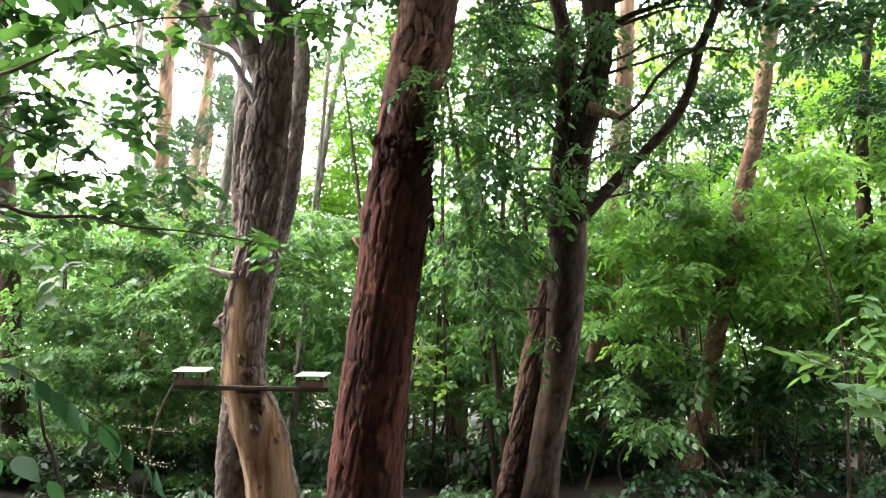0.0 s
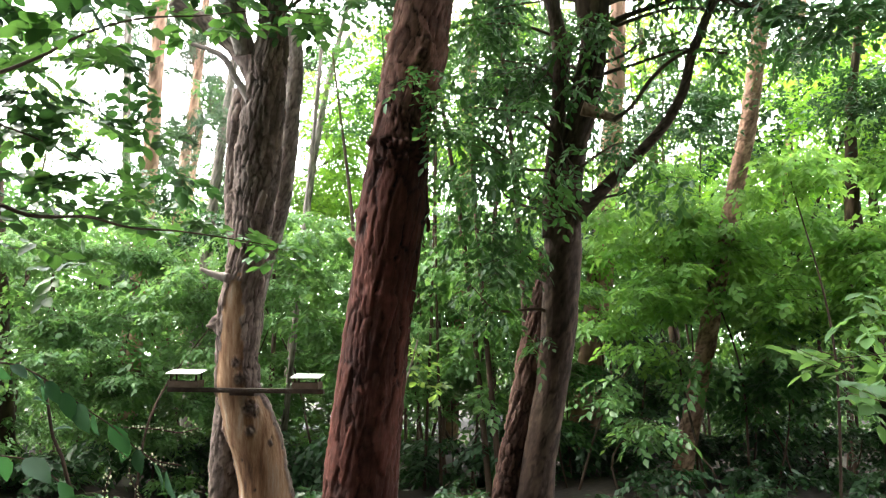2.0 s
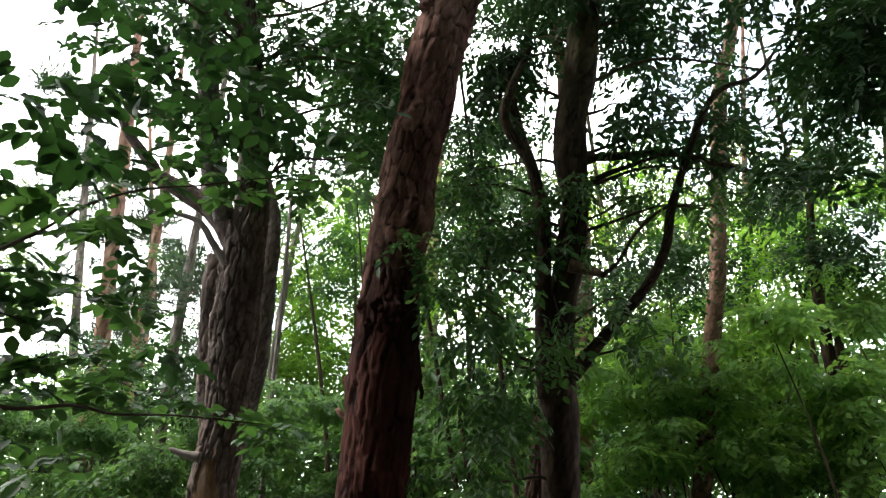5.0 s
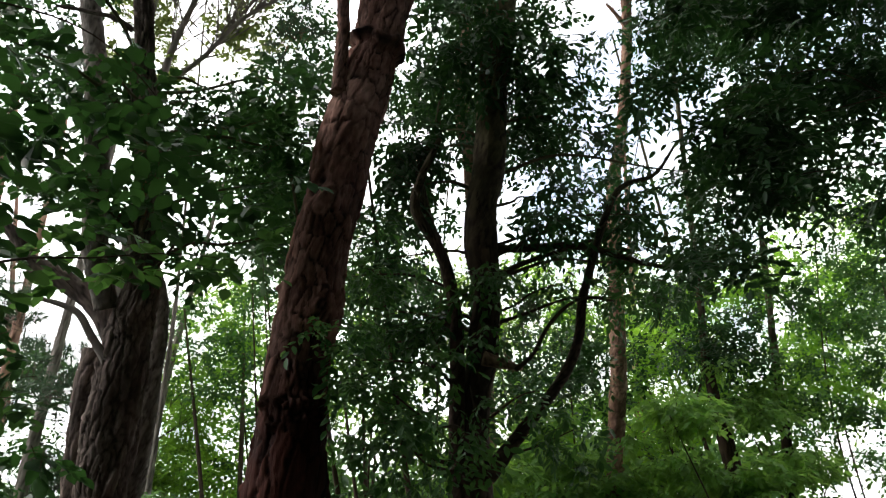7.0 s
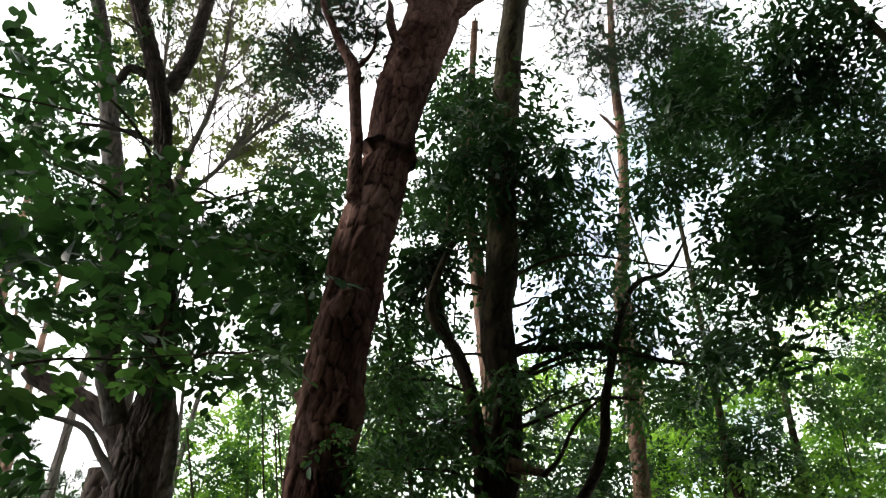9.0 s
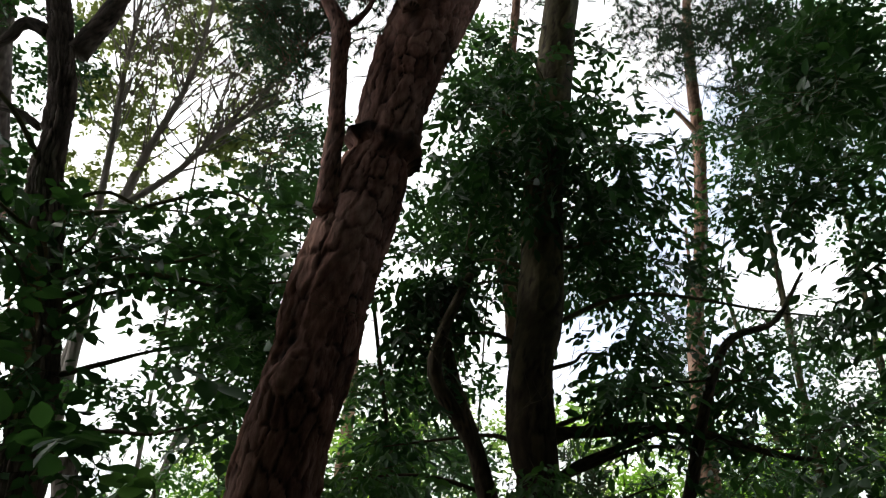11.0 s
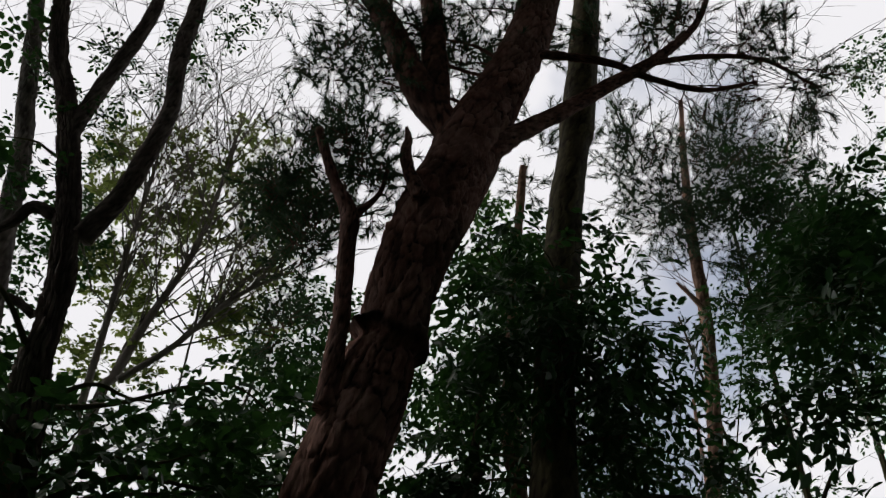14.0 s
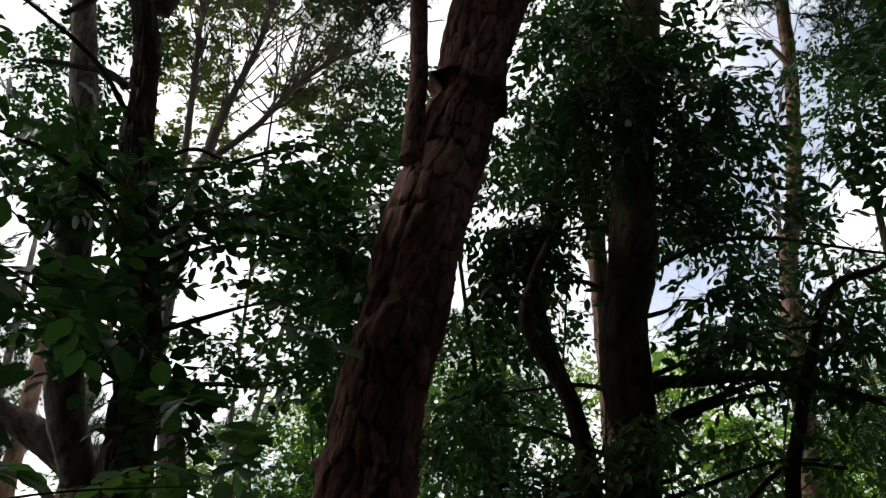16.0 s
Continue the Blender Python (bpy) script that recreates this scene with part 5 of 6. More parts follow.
def branches(parent, centre_line, clouds, mat, seed, thick=0.02):
    """A thin crooked branch from a stem to each cloud of leaves."""
    rng = np.random.default_rng(seed)
    line, at = spline(centre_line, 0.1)
    for x, y, z, r in clouds:
        c = np.array((x, y, z))
        d = np.linalg.norm(line[:, :3] - c, axis=1) + 1.2 * np.maximum(line[:, 2] - z + 0.2, 0)
        k = int(np.argmin(d))
        a, dist = line[k, :3], np.linalg.norm(line[k, :3] - c)
        if dist < 0.12:
            continue
        t = min(thick, 0.012 + 0.008 * dist, line[k, 3] * 0.7)
        mid = [a + (c - a) * f + rng.normal(0, 0.05 * dist, 3) + np.array((0, 0, 0.08 * dist)) for f in (0.35, 0.7)]
        end = c + (c - a) / dist * r * 0.5
        stem("branch", [(*a, t), (*mid[0], t * 0.75), (*mid[1], t * 0.5), (*end, t * 0.2)], mat, parent, around=7, step=0.06, seed=k, wobble=0.1)


def twiggery(parent, centre_lines, count, length, mat, seed, up=0.8, spread=0.7, radius=0.006, start=0.25):
    """Fine forked branching off the given stems, joined."""
    rng = np.random.default_rng(seed)
    axes_all, rad = [], []
    for pts in centre_lines:
        line, at = spline(pts, 0.05)
        k = (rng.uniform(start, 1, count) * (len(line) - 1)).astype(int)
        tang = unit(np.gradient(line[:, :3], axis=0))[k]
        p, d = line[k, :3], unit(tang * 0.7 + rng.normal(0, spread, (count, 3)) * np.array((1, 0.7, 0.6)) + np.array((0, 0, up * 0.5)))
        gens = [(p, d, length, radius)]
        for g in range(3):
            nxt = []
            for p, d, ln, ra in gens:
                for s in range(4):
                    q = p + d * ln / 4 * rng.uniform(0.8, 1.2, (len(p), 1))
                    axes_all.append(np.stack([p, q], 1))
                    rad.append(np.full(len(p), ra * (1 - 0.15 * s)))
                    if g < 2 and s > 0:
                        pick = rng.random(len(p)) < 0.8
                        side = unit(d[pick] + rng.normal(0, 0.55, (pick.sum(), 3)) + np.array((0, 0, up * 0.25)))
                        nxt.append((q[pick], side, ln * 0.6, ra * 0.6))
                    p = q
                    d = unit(d + rng.normal(0, 0.14, d.shape) + np.array((0, 0, up * 0.08)))
            gens = nxt
    v, f = sticks(np.vstack(axes_all), np.concatenate(rad)[:, None])
    mesh_object("branchwork", v, f, mat, parent, kind="stuff")


def needles(parent, clouds, density, length, mat, twig_mat, seed, width=0.003, per=34):
    """Tufts of pine needles at the ends of short twigs."""
    rng = np.random.default_rng(seed)
    tips, outs = [], []
    for x, y, z, r in clouds:
        n = int(density * r * r)
        q = np.vstack([rng.normal(0, 0.62, 3) + rng.normal(0, 0.2, (n // 11 + 1, 3)) * np.array((1.5, 1.5, 0.6)) for k in range(11)])[:n]
        tips.append(np.array((x, y, z)) + q * r)
        outs.append(unit(q + np.array((0, 0, 0.4)) + rng.normal(0, 0.3, (n, 3))))
    p, d = np.vstack(tips), np.vstack(outs)
    axes = np.stack([p - d * length * 2.5, p + d * length * 0.6], 1)
    at = rng.uniform(-1.2, 0.6, (len(p), per, 1))
    w = unit(d[:, None] * 0.75 + rng.normal(0, 0.55, (len(p), per, 3)))
    s = unit(np.cross(w, rng.normal(size=(len(p), per, 3)))) * width
    a = p[:, None] + d[:, None] * at * length
    b = a + w * length * rng.uniform(0.7, 1.2, (len(p), per, 1))
    v = np.stack([a - s, a + s, b], 2).reshape(-1, 3)
    mesh_object("needles", v, np.arange(len(v)).reshape(-1, 3), mat, parent, kind="stuff")
    v, f = sticks(axes, 0.004)
    mesh_object("branchwork", v, f, twig_mat, parent, kind="stuff")


# ---- ground ----
gm, gn, gl, gp = material("leaf_litter")
gt, gz, gz2 = gn.new("ShaderNodeTexCoord"), gn.new("ShaderNodeTexNoise"), gn.new("ShaderNodeTexNoise")
gz.inputs["Scale"].default_value, gz.inputs["Detail"].default_value = 18, 8
gz2.inputs["Scale"].default_value = 0.6
gl.new(gt.outputs["Object"], gz.inputs["Vector"])
gl.new(gt.outputs["Object"], gz2.inputs["Vector"])
gx = gn.new("ShaderNodeMixRGB")
gx.inputs[0].default_value = 0.4
gl.new(gz.outputs[0], gx.inputs[1])
gl.new(gz2.outputs[0], gx.inputs[2])
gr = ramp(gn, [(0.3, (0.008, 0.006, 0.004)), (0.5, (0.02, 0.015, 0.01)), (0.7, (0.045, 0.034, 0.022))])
gl.new(gx.outputs[0], gr.inputs[0])
gl.new(gr.outputs[0], gp.inputs["Base Color"])
gp.inputs["Roughness"].default_value = 1.0
side = np.concatenate([-np.geomspace(400, 20, 12), np.linspace(-18, 18, 73), np.geomspace(20, 400, 12)])
gxx, gyy = np.meshgrid(side, side + 6, indexing="ij")
gzz = 0.12 * np.sin(gxx * 0.7) * np.cos(gyy * 0.55 + 1) + 0.05 * np.sin(gxx * 2.3 + gyy * 1.7)
gzz = np.where(np.hypot(gxx, gyy - 6) < 25, gzz, 0)
gv = np.stack([gxx, gyy, gzz - 0.05], -1).reshape(-1, 3)
gi, gj = np.meshgrid(np.arange(len(side) - 1), np.arange(len(side) - 1), indexing="ij")
ga = gi * len(side) + gj
gf = np.stack([ga, ga + len(side), ga + len(side) + 1, ga + 1], -1).reshape(-1, 4)
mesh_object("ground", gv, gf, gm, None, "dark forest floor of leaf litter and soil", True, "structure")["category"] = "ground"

# ---- the leaning pine ----
pine = root("pine_tree", "tall leaning pine with reddish brown flaking bark", "tree")
stem("trunk", PINE_TRUNK, PINE_BARK, pine, around=150, step=0.021, relief=0.024, plates=16, tall=(6.0, 2.2, 2.6, 3.8), seed=3, furrow=0.16, ink=0.95, wobble=0.03, swirl=0.55,
     lumps=PINE_LUMPS + PINE_LUMPS_HIGH, bands=[(PINE_COLLAR[0][0] + 0.02, 0.06, 0.055)])
for pts in (PINE_FORK_LEFT, PINE_FORK_MID, PINE_LIMB, PINE_LIMB_UP, PINE_LIMB_SIDE, PINE_SHOOT, PINE_SHOOT_SIDE):
    stem("limb", pts, PINE_BARK, pine, around=40, step=0.03, relief=0.006, plates=10, tall=2.5, seed=7)
stem("broken_stub", PINE_SIDE_STUB, RED_BARK, pine, around=14, step=0.02, seed=10)
stem("hanging_stub", PINE_HANGING_STUB, PINE_BARK, pine, around=14, step=0.02, seed=12)
stem("broken_stub", PINE_STUB, PINE_BARK, pine, around=24, step=0.02, relief=0.006, seed=9)
twiggery(pine, [PINE_LIMB, PINE_LIMB_UP, PINE_LIMB_SIDE, PINE_FORK_LEFT, PINE_FORK_MID], 16, 0.9, PINE_BARK, 123, up=0.2, spread=0.8, radius=0.009, start=0.4)
branches(pine, PINE_TRUNK, PINE_TUFTS[10:15], PINE_BARK, 124)
needles(pine, PINE_TUFTS + PINE_TUFTS_LOW, 800, 0.07, NEEDLE, PINE_BARK, 11, width=0.0045)
foliage(pine, PINE_IVY, 2.2, 0.06, LEAF, ELM_BARK, 12, "ivy leaves climbing the bark", shape=LEAF_FINE)

# ---- the stripped tree with the feeders ----
oak = root("old_tree", "old forked tree with furrowed bark and a stripped bare patch", "tree")
stem("trunk", OAK_TRUNK, PEELED_BARK, oak, around=150, step=0.019, relief=0.026, plates=20, tall=5.0, seed=13, wobble=0.04, swirl=0.55, furrow=0.28,
     peel=[(-0.4, 1.2, 5, -5, 95, 80), (1.2, 2.0, -12, -10, 58, 36), (2.0, 2.35, -10, -2, 36, 10), (4.7, 5.6, -25, -10, 20, 34)],
     lumps=OAK_KNOTS + [(2.3, -80, 0.07, 0.05, 0.8), (3.5, -60, 0.05, 0.03, 0.8)])
stem("old_stem", OAK_OLD_STEM, OAK_BARK, oak, around=60, step=0.02, relief=0.015, plates=10, seed=14)
stem("back_stem", OAK_BACK_STEM, GREY_BARK, oak, around=50, step=0.025, relief=0.01, plates=10, seed=15)
stem("pale_stem", OAK_PALE_STEM, GREY_BARK, oak, around=44, step=0.03, relief=0.008, plates=10, seed=15)
for pts in (OAK_LIMB, OAK_RIGHT_LIMB, OAK_MID_LIMB, OAK_SIDE, OAK_LOW_SIDE):
    stem("limb", pts, OAK_BARK, oak, around=36, step=0.03, relief=0.008, plates=9, seed=16)
stem("dead_branch", OAK_DEAD, GREY_BARK, oak, "bleached dead branch", around=14, step=0.03, seed=17)
stem("broken_stub", OAK_STUB, GREY_BARK, oak, around=14, step=0.02, seed=18)
branches(oak, OAK_TRUNK, OAK_IVY, ELM_BARK, 119)
twiggery(oak, [OAK_RIGHT_LIMB, OAK_MID_LIMB, OAK_TRUNK[16:]], 14, 0.9, OAK_BARK, 120, up=0.4)
# leaves seen as silhouettes: shade is put into their dark colour
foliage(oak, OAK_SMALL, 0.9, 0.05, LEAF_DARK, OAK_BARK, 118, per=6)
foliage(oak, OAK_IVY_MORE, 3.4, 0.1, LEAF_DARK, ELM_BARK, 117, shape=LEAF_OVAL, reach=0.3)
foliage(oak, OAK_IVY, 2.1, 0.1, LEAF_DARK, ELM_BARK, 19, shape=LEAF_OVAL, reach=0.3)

# ---- the twin-stemmed tree ----
elm = root("twin_stem_tree", "twin-stemmed broadleaf tree with smooth dark bark", "tree")
stem("trunk", ELM_TRUNK, ELM_BARK, elm, around=64, step=0.03, relief=0.006, plates=12, tall=4, seed=21)
stem("old_trunk", ELM_OLD_TRUNK, RIDGED_BARK, elm, around=110, step=0.014, relief=0.022, plates=14, tall=4, seed=22)
for pts in (ELM_LEFT_STEM, ELM_RIGHT_BRANCH, ELM_HORIZONTAL, ELM_HORIZONTAL_LOW, ELM_SECOND):
    stem("limb", pts, ELM_BARK, elm, around=24, step=0.03, relief=0.003, seed=23)
stem("twig", ELM_TWIG, ELM_BARK, elm, around=10, step=0.04, seed=24)
stem("snag", ELM_SNAG, RED_BARK, elm, around=16, step=0.02, relief=0.005, seed=25)
branches(elm, ELM_TRUNK, ELM_LEAVES_LOW + ELM_LEAVES_HIGH, ELM_BARK, 126)
twiggery(elm, [ELM_RIGHT_BRANCH, ELM_HORIZONTAL, ELM_LEFT_STEM], 10, 0.8, ELM_BARK, 121, up=0.3)
# mid tone low, dark tone higher: shade put into the leaf colour
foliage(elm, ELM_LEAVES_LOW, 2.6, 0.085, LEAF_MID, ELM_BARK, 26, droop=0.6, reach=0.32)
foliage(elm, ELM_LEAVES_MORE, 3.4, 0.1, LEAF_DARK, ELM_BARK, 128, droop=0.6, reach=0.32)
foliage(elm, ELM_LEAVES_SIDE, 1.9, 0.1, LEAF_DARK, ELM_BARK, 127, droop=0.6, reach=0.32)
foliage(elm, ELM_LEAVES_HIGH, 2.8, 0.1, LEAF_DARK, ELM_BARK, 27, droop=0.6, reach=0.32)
snapped = root("dead_stem", "slender dead stem with pale bark", "tree")
stem("trunk", rooted(SNAPPED_STEM), RED_BARK, snapped, around=20, step=0.03, relief=0.004, seed=28)

slim = root("slim_pine", "slender pine with an orange trunk", "tree")
stem("trunk", rooted(SLIM_PINE), RED_BARK, slim, around=40, step=0.02, relief=0.006, plates=9, seed=31)
stem("spur", SLIM_SPUR, RED_BARK, slim, around=10, step=0.03, seed=32)
twiggery(slim, [SLIM_PINE[3:]], 24, 1.0, RED_BARK, 125, up=0.2, spread=0.9, radius=0.01, start=0.3)
needles(slim, SLIM_TUFTS + SLIM_TUFTS_HIGH, 420, 0.08, NEEDLE, TWIG_BARK, 33, width=0.0045)

birch = root("birch_tree", "young birch with pale thin branches and sparse leaves", "tree")
for pts in ([(-2.45, 9.1, -0.1, 0.085), (-2.2, 8.9, 3.0, 0.075)] + BIRCH_TRUNK, BIRCH_SECOND, BIRCH_THIRD):
    stem("stem", pts, GREY_BARK, birch, around=12, step=0.04, seed=34)
twiggery(birch, [BIRCH_TRUNK, BIRCH_SECOND, BIRCH_THIRD], 42, 1.5, GREY_BARK, 122, up=1.0, spread=0.5, radius=0.013)
foliage(birch, BIRCH_LEAVES, 1.6, 0.065, LEAF_SMALL, TWIG_BARK, 35, lift=0.5, per=6, shape=LEAF_OVAL, reach=0.3)

# ---- bird feeders on a beam ----
def box(lo, hi, bevel=0.004):
    bm = bmesh.new()
    bmesh.ops.create_cube(bm, size=1)
    for v in bm.verts:
        v.co = Vector([lo[k] + (v.co[k] + 0.5) * (hi[k] - lo[k]) for k in range(3)])
    bmesh.ops.bevel(bm, geom=bm.edges[:], offset=bevel, segments=2, affect="EDGES")
    return bm


OLD_BOARD = bark_material("weathered_board", [(0.3, (0.018, 0.013, 0.01)), (0.55, (0.045, 0.032, 0.024)), (0.8, (0.1, 0.075, 0.055))], scale=10, stretch=1, rough=0.8, bump=0.3)
TRAY_BOARD = bark_material("tray_board", [(0.3, (0.055, 0.038, 0.028)), (0.55, (0.12, 0.085, 0.06)), (0.8, (0.2, 0.15, 0.11))], scale=10, stretch=1, rough=0.8, bump=0.3)
ROOF_SHEET = bark_material("white_roof_sheet", [(0.3, (0.6, 0.62, 0.6)), (0.6, (0.78, 0.79, 0.77)), (0.9, (0.85, 0.86, 0.85))], scale=6, stretch=1, rough=0.4, bump=0.1)
left_end, right_end = Vector(FEEDER_BEAM[0]), Vector(FEEDER_BEAM[1])
along = right_end - left_end
beam_pose = Matrix.Translation(left_end) @ Matrix.Rotation(math.atan2(along.y, along.x), 4, "Z") @ Matrix.Rotation(-math.asin(along.z / along.length), 4, "Y")
beam = root("feeder_beam", "dark weathered wooden beam nailed across the stripped trunk", "beam")
beam.matrix_world = beam_pose
part("board", box((-0.01, -0.06, -0.02), (along.length + 0.01, 0.06, 0.018)), OLD_BOARD, beam)
part("rail", box((0.3, -0.075, -0.012), (along.length - 0.28, -0.0605, 0.008)), OLD_BOARD, beam)
part("bracket", box((0.5, 0.061, -0.05), (0.72, 0.3, -0.02)), OLD_BOARD, beam)


def bird_feeder(m, label, w, high):
    f = root("bird_feeder", label, "bird feeder", "bird feeders")
    f.matrix_world = m
    d, wall = 0.17, 0.056
    part("floor", box((0, -d / 2, 0), (w, d / 2, 0.014)), OLD_BOARD, f)
    part("front_wall", box((0, -d / 2 - 0.012, 0.002), (w, -d / 2 - 0.001, wall)), TRAY_BOARD, f)
    part("back_wall", box((0, d / 2 + 0.001, 0.002), (w, d / 2 + 0.012, wall)), OLD_BOARD, f)
    part("side_wall", box((-0.012, -d / 2 - 0.012, 0.002), (-0.001, d / 2 + 0.012, wall + 0.01)), TRAY_BOARD, f)
    part("side_wall", box((w + 0.001, -d / 2 - 0.012, 0.002), (w + 0.012, d / 2 + 0.012, wall + 0.01)), TRAY_BOARD, f)
    for x in (0.004, w - 0.018):
        for y in (-d / 2 + 0.002, d / 2 - 0.016):
            part("post", box((x, y, 0.0145), (x + 0.014, y + 0.014, high - 0.018 + (y + d / 2) * 0.12), 0.002), OLD_BOARD, f)
    roof = part("roof", box((-0.025, -d / 2 - 0.04, -0.004), (w + 0.025, d / 2 + 0.04, 0.004), 0.002), ROOF_SHEET, f, "white plastic roof sheet")
    roof.matrix_local = Matrix.Translation((0, 0, high)) @ Matrix.Rotation(radians(7), 4, "X")
    edge = part("roof_edge", box((-0.026, -d / 2 - 0.046, -0.012), (w + 0.026, -d / 2 - 0.0405, 0.006), 0.001), ROOF_SHEET, f)
    edge.matrix_local = roof.matrix_local.copy()
    return f


bird_feeder(beam_pose @ pose(0.015, -0.005, 0.0185), "open wooden bird feeder tray with a white roof", 0.24, 0.135)
bird_feeder(beam_pose @ pose(along.length - 0.245, 0.03, 0.0185, 0, 0, -4), "open wooden bird feeder tray with a thin white roof", 0.21, 0.112)

# ---- pines beyond ----
far_tops = []
for pts, m in ((FAR_A, RED_BARK), (FAR_B, GREY_BARK), (FAR_C, RED_BARK), (FAR_D, RED_BARK), (FAR_E, GREY_BARK), (FAR_F, GREY_BARK), (FAR_G, RED_BARK), (FAR_H, RED_BARK),
               (FAR_I, RED_BARK), (FAR_J, ELM_BARK), (FAR_K, ELM_BARK), (FAR_L, ELM_BARK), (FAR_N, GREY_BARK), (FAR_P, ELM_BARK), (FAR_Q, ELM_BARK)):
    far = root("distant_tree", "tall straight woodland tree trunk", "tree", "distant trees")
    low = pts[0]
    high = np.array(pts[-1])
    lean = (high[:3] - np.array(pts[-2])[:3]) / max(high[2] - pts[-2][2], 0.2)
    rise = max(2.0, 11.0 - high[2])
    top = (*(high[:3] + lean * rise), high[3] * 0.5)
    far_tops.append((top, m))
    stem("trunk", [*rooted(pts), top], m, far, around=20, step=0.08, relief=0.008, plates=9, seed=int(abs(low[0] * 100)))
    if m is RED_BARK or pts in (FAR_B, FAR_E):
        crowns = np.random.default_rng(200 + len(far_tops))
        reach = [np.array(pts[k % len(pts)][:3]) + crowns.normal(0, 0.75, 3) * np.array((1, 0.8, 0.5)) for k in range(7)]
        needles(far, [(*c, 0.42) for c in reach], 420, 0.13, NEEDLE, TWIG_BARK, 210 + len(far_tops), width=0.008, per=22)
    if len(far_tops) < 9:
        twiggery(far, [pts], 7, 0.9, TWIG_BARK, 130 + len(far_tops), up=0.3, spread=0.8, radius=0.011, start=0.2)

# ---- shrubs ----
# leaves in flat tiers, one above the other
TIERS = dict(shape=LEAF_FAR, flat=0.16, level=0.8, droop=0.5, clump=9, per=7, reach=0.3)


def shrub(clouds, cover, leaf, mat, seed, label, stems=6, thick=0.03, back=0.0, **how):
    s = root("shrub", label, "shrub", "understorey shrubs")
    foliage(s, clouds, cover, leaf, mat, ELM_BARK, seed, **how)
    rng = np.random.default_rng(seed)
    c = np.array(clouds)
    for k in range(stems):
        x, y, z, r = c[rng.integers(len(c))]
        bx, by = x + rng.normal(0, 0.5), y + back + rng.normal(0, 0.4)
        stem("stem", [(bx, by, -0.1, thick), (bx * 0.6 + x * 0.4 + rng.normal(0, 0.15), by, z * 0.5, thick * 0.75), (x, y, z, thick * 0.35)], ELM_BARK, s, around=7, step=0.15, seed=k)
    return s


for clouds, seed, size, green in ((HEDGE_A, 41, 0.075, LEAF), (HEDGE_B, 242, 0.075, LEAF)):
    shrub(clouds, 4.2, size, green, seed, "dense green understorey shrub", 5, 0.016, **TIERS)
# lit tone above 1.8 m, shaded tone below: light put into leaf colour
for clouds, seed, size in ((HEDGE_C, 43, 0.1), (HEDGE_D, 44, 0.105)):
    shrub([c for c in clouds if c[2] >= 1.8], 4.2, size, LEAF_LIT, seed, "bright green understorey shrub with layered leaves, light in their colour", 5, 0.016, **TIERS)
    shrub([c for c in clouds if c[2] < 1.8], 4.2, size, LEAF_MID, seed + 100, "dark low shrub with layered leaves, shade in their colour", 4, 0.014, **TIERS)
# BRIGHT_ crowns: their sunlight is put into the leaf colour
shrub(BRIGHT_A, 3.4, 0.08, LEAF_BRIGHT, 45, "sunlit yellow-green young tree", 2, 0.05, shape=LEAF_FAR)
shrub(BRIGHT_C, 4.0, 0.112, LEAF_LIT, 48, "bright green shrub with sunlight in its leaf colour", 3, 0.016, **TIERS)
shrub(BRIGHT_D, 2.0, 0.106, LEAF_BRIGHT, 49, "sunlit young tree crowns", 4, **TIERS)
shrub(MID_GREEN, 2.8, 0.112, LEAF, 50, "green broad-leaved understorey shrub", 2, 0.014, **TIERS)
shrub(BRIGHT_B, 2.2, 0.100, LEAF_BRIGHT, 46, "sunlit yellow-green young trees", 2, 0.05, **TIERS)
shrub(FAR_WOOD, 3.0, 0.3, LEAF, 60, "distant leafy woodland edge", 4, shape=LEAF_FAR)
shrub(FAR_HEDGE_A, 3.0, 0.17, LEAF, 61, "dense green thicket further back", 4, shape=LEAF_FAR)
shrub(FAR_HEDGE_B, 3.0, 0.17, LEAF, 62, "dense green thicket further back", 4, shape=LEAF_FAR)
shrub(FAR_HEDGE_C, 3.0, 0.17, LEAF, 63, "dense green thicket further back", 4, shape=LEAF_FAR)
# INFILL crowns in darker leaves: their shade is in the colour
shrub(INFILL_A, 3.0, 0.08, LEAF_DARK, 64, "tall young broadleaf trees with shade in their leaf colour", 2, 0.02, 3.0, shape=LEAF_FAR)
shrub(INFILL_B, 2.2, 0.08, LEAF_DARK, 65, "tall young broadleaf trees with shade in their leaf colour", 2, 0.02, 3.0, shape=LEAF_FAR)
shrub(INFILL_D, 2.4, 0.08, LEAF_DARK, 67, "tall young broadleaf trees with shade in their leaf colour", 2, 0.02, 3.0, shape=LEAF_FAR)
shrub(INFILL_E, 3.2, 0.08, LEAF_MID, 68, "tall young broadleaf trees with shade in their leaf colour", 2, 0.02, 3.0, shape=LEAF_FAR)
# sunlit look comes from the leaf colour here too
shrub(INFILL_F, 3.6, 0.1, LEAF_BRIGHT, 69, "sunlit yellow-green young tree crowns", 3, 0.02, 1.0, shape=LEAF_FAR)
# LOW_ bushes: the deep shade near the ground is put into leaf colour
shrub(LOW_A, 5.0, 0.125, LEAF_DARK, 80, "low bushes with deep shade in their leaf colour", 3, 0.012, **TIERS)
shrub(LOW_B, 4.5, 0.106, LEAF_DARK, 83, "low bushes with deep shade in their leaf colour", 3, 0.012, **TIERS)
shrub(INFILL_G, 1.8, 0.085, LEAF_DARK, 81, "tall young broadleaf trees with shade in their leaf colour", 2, 0.02, 2.0, shape=LEAF_FAR)
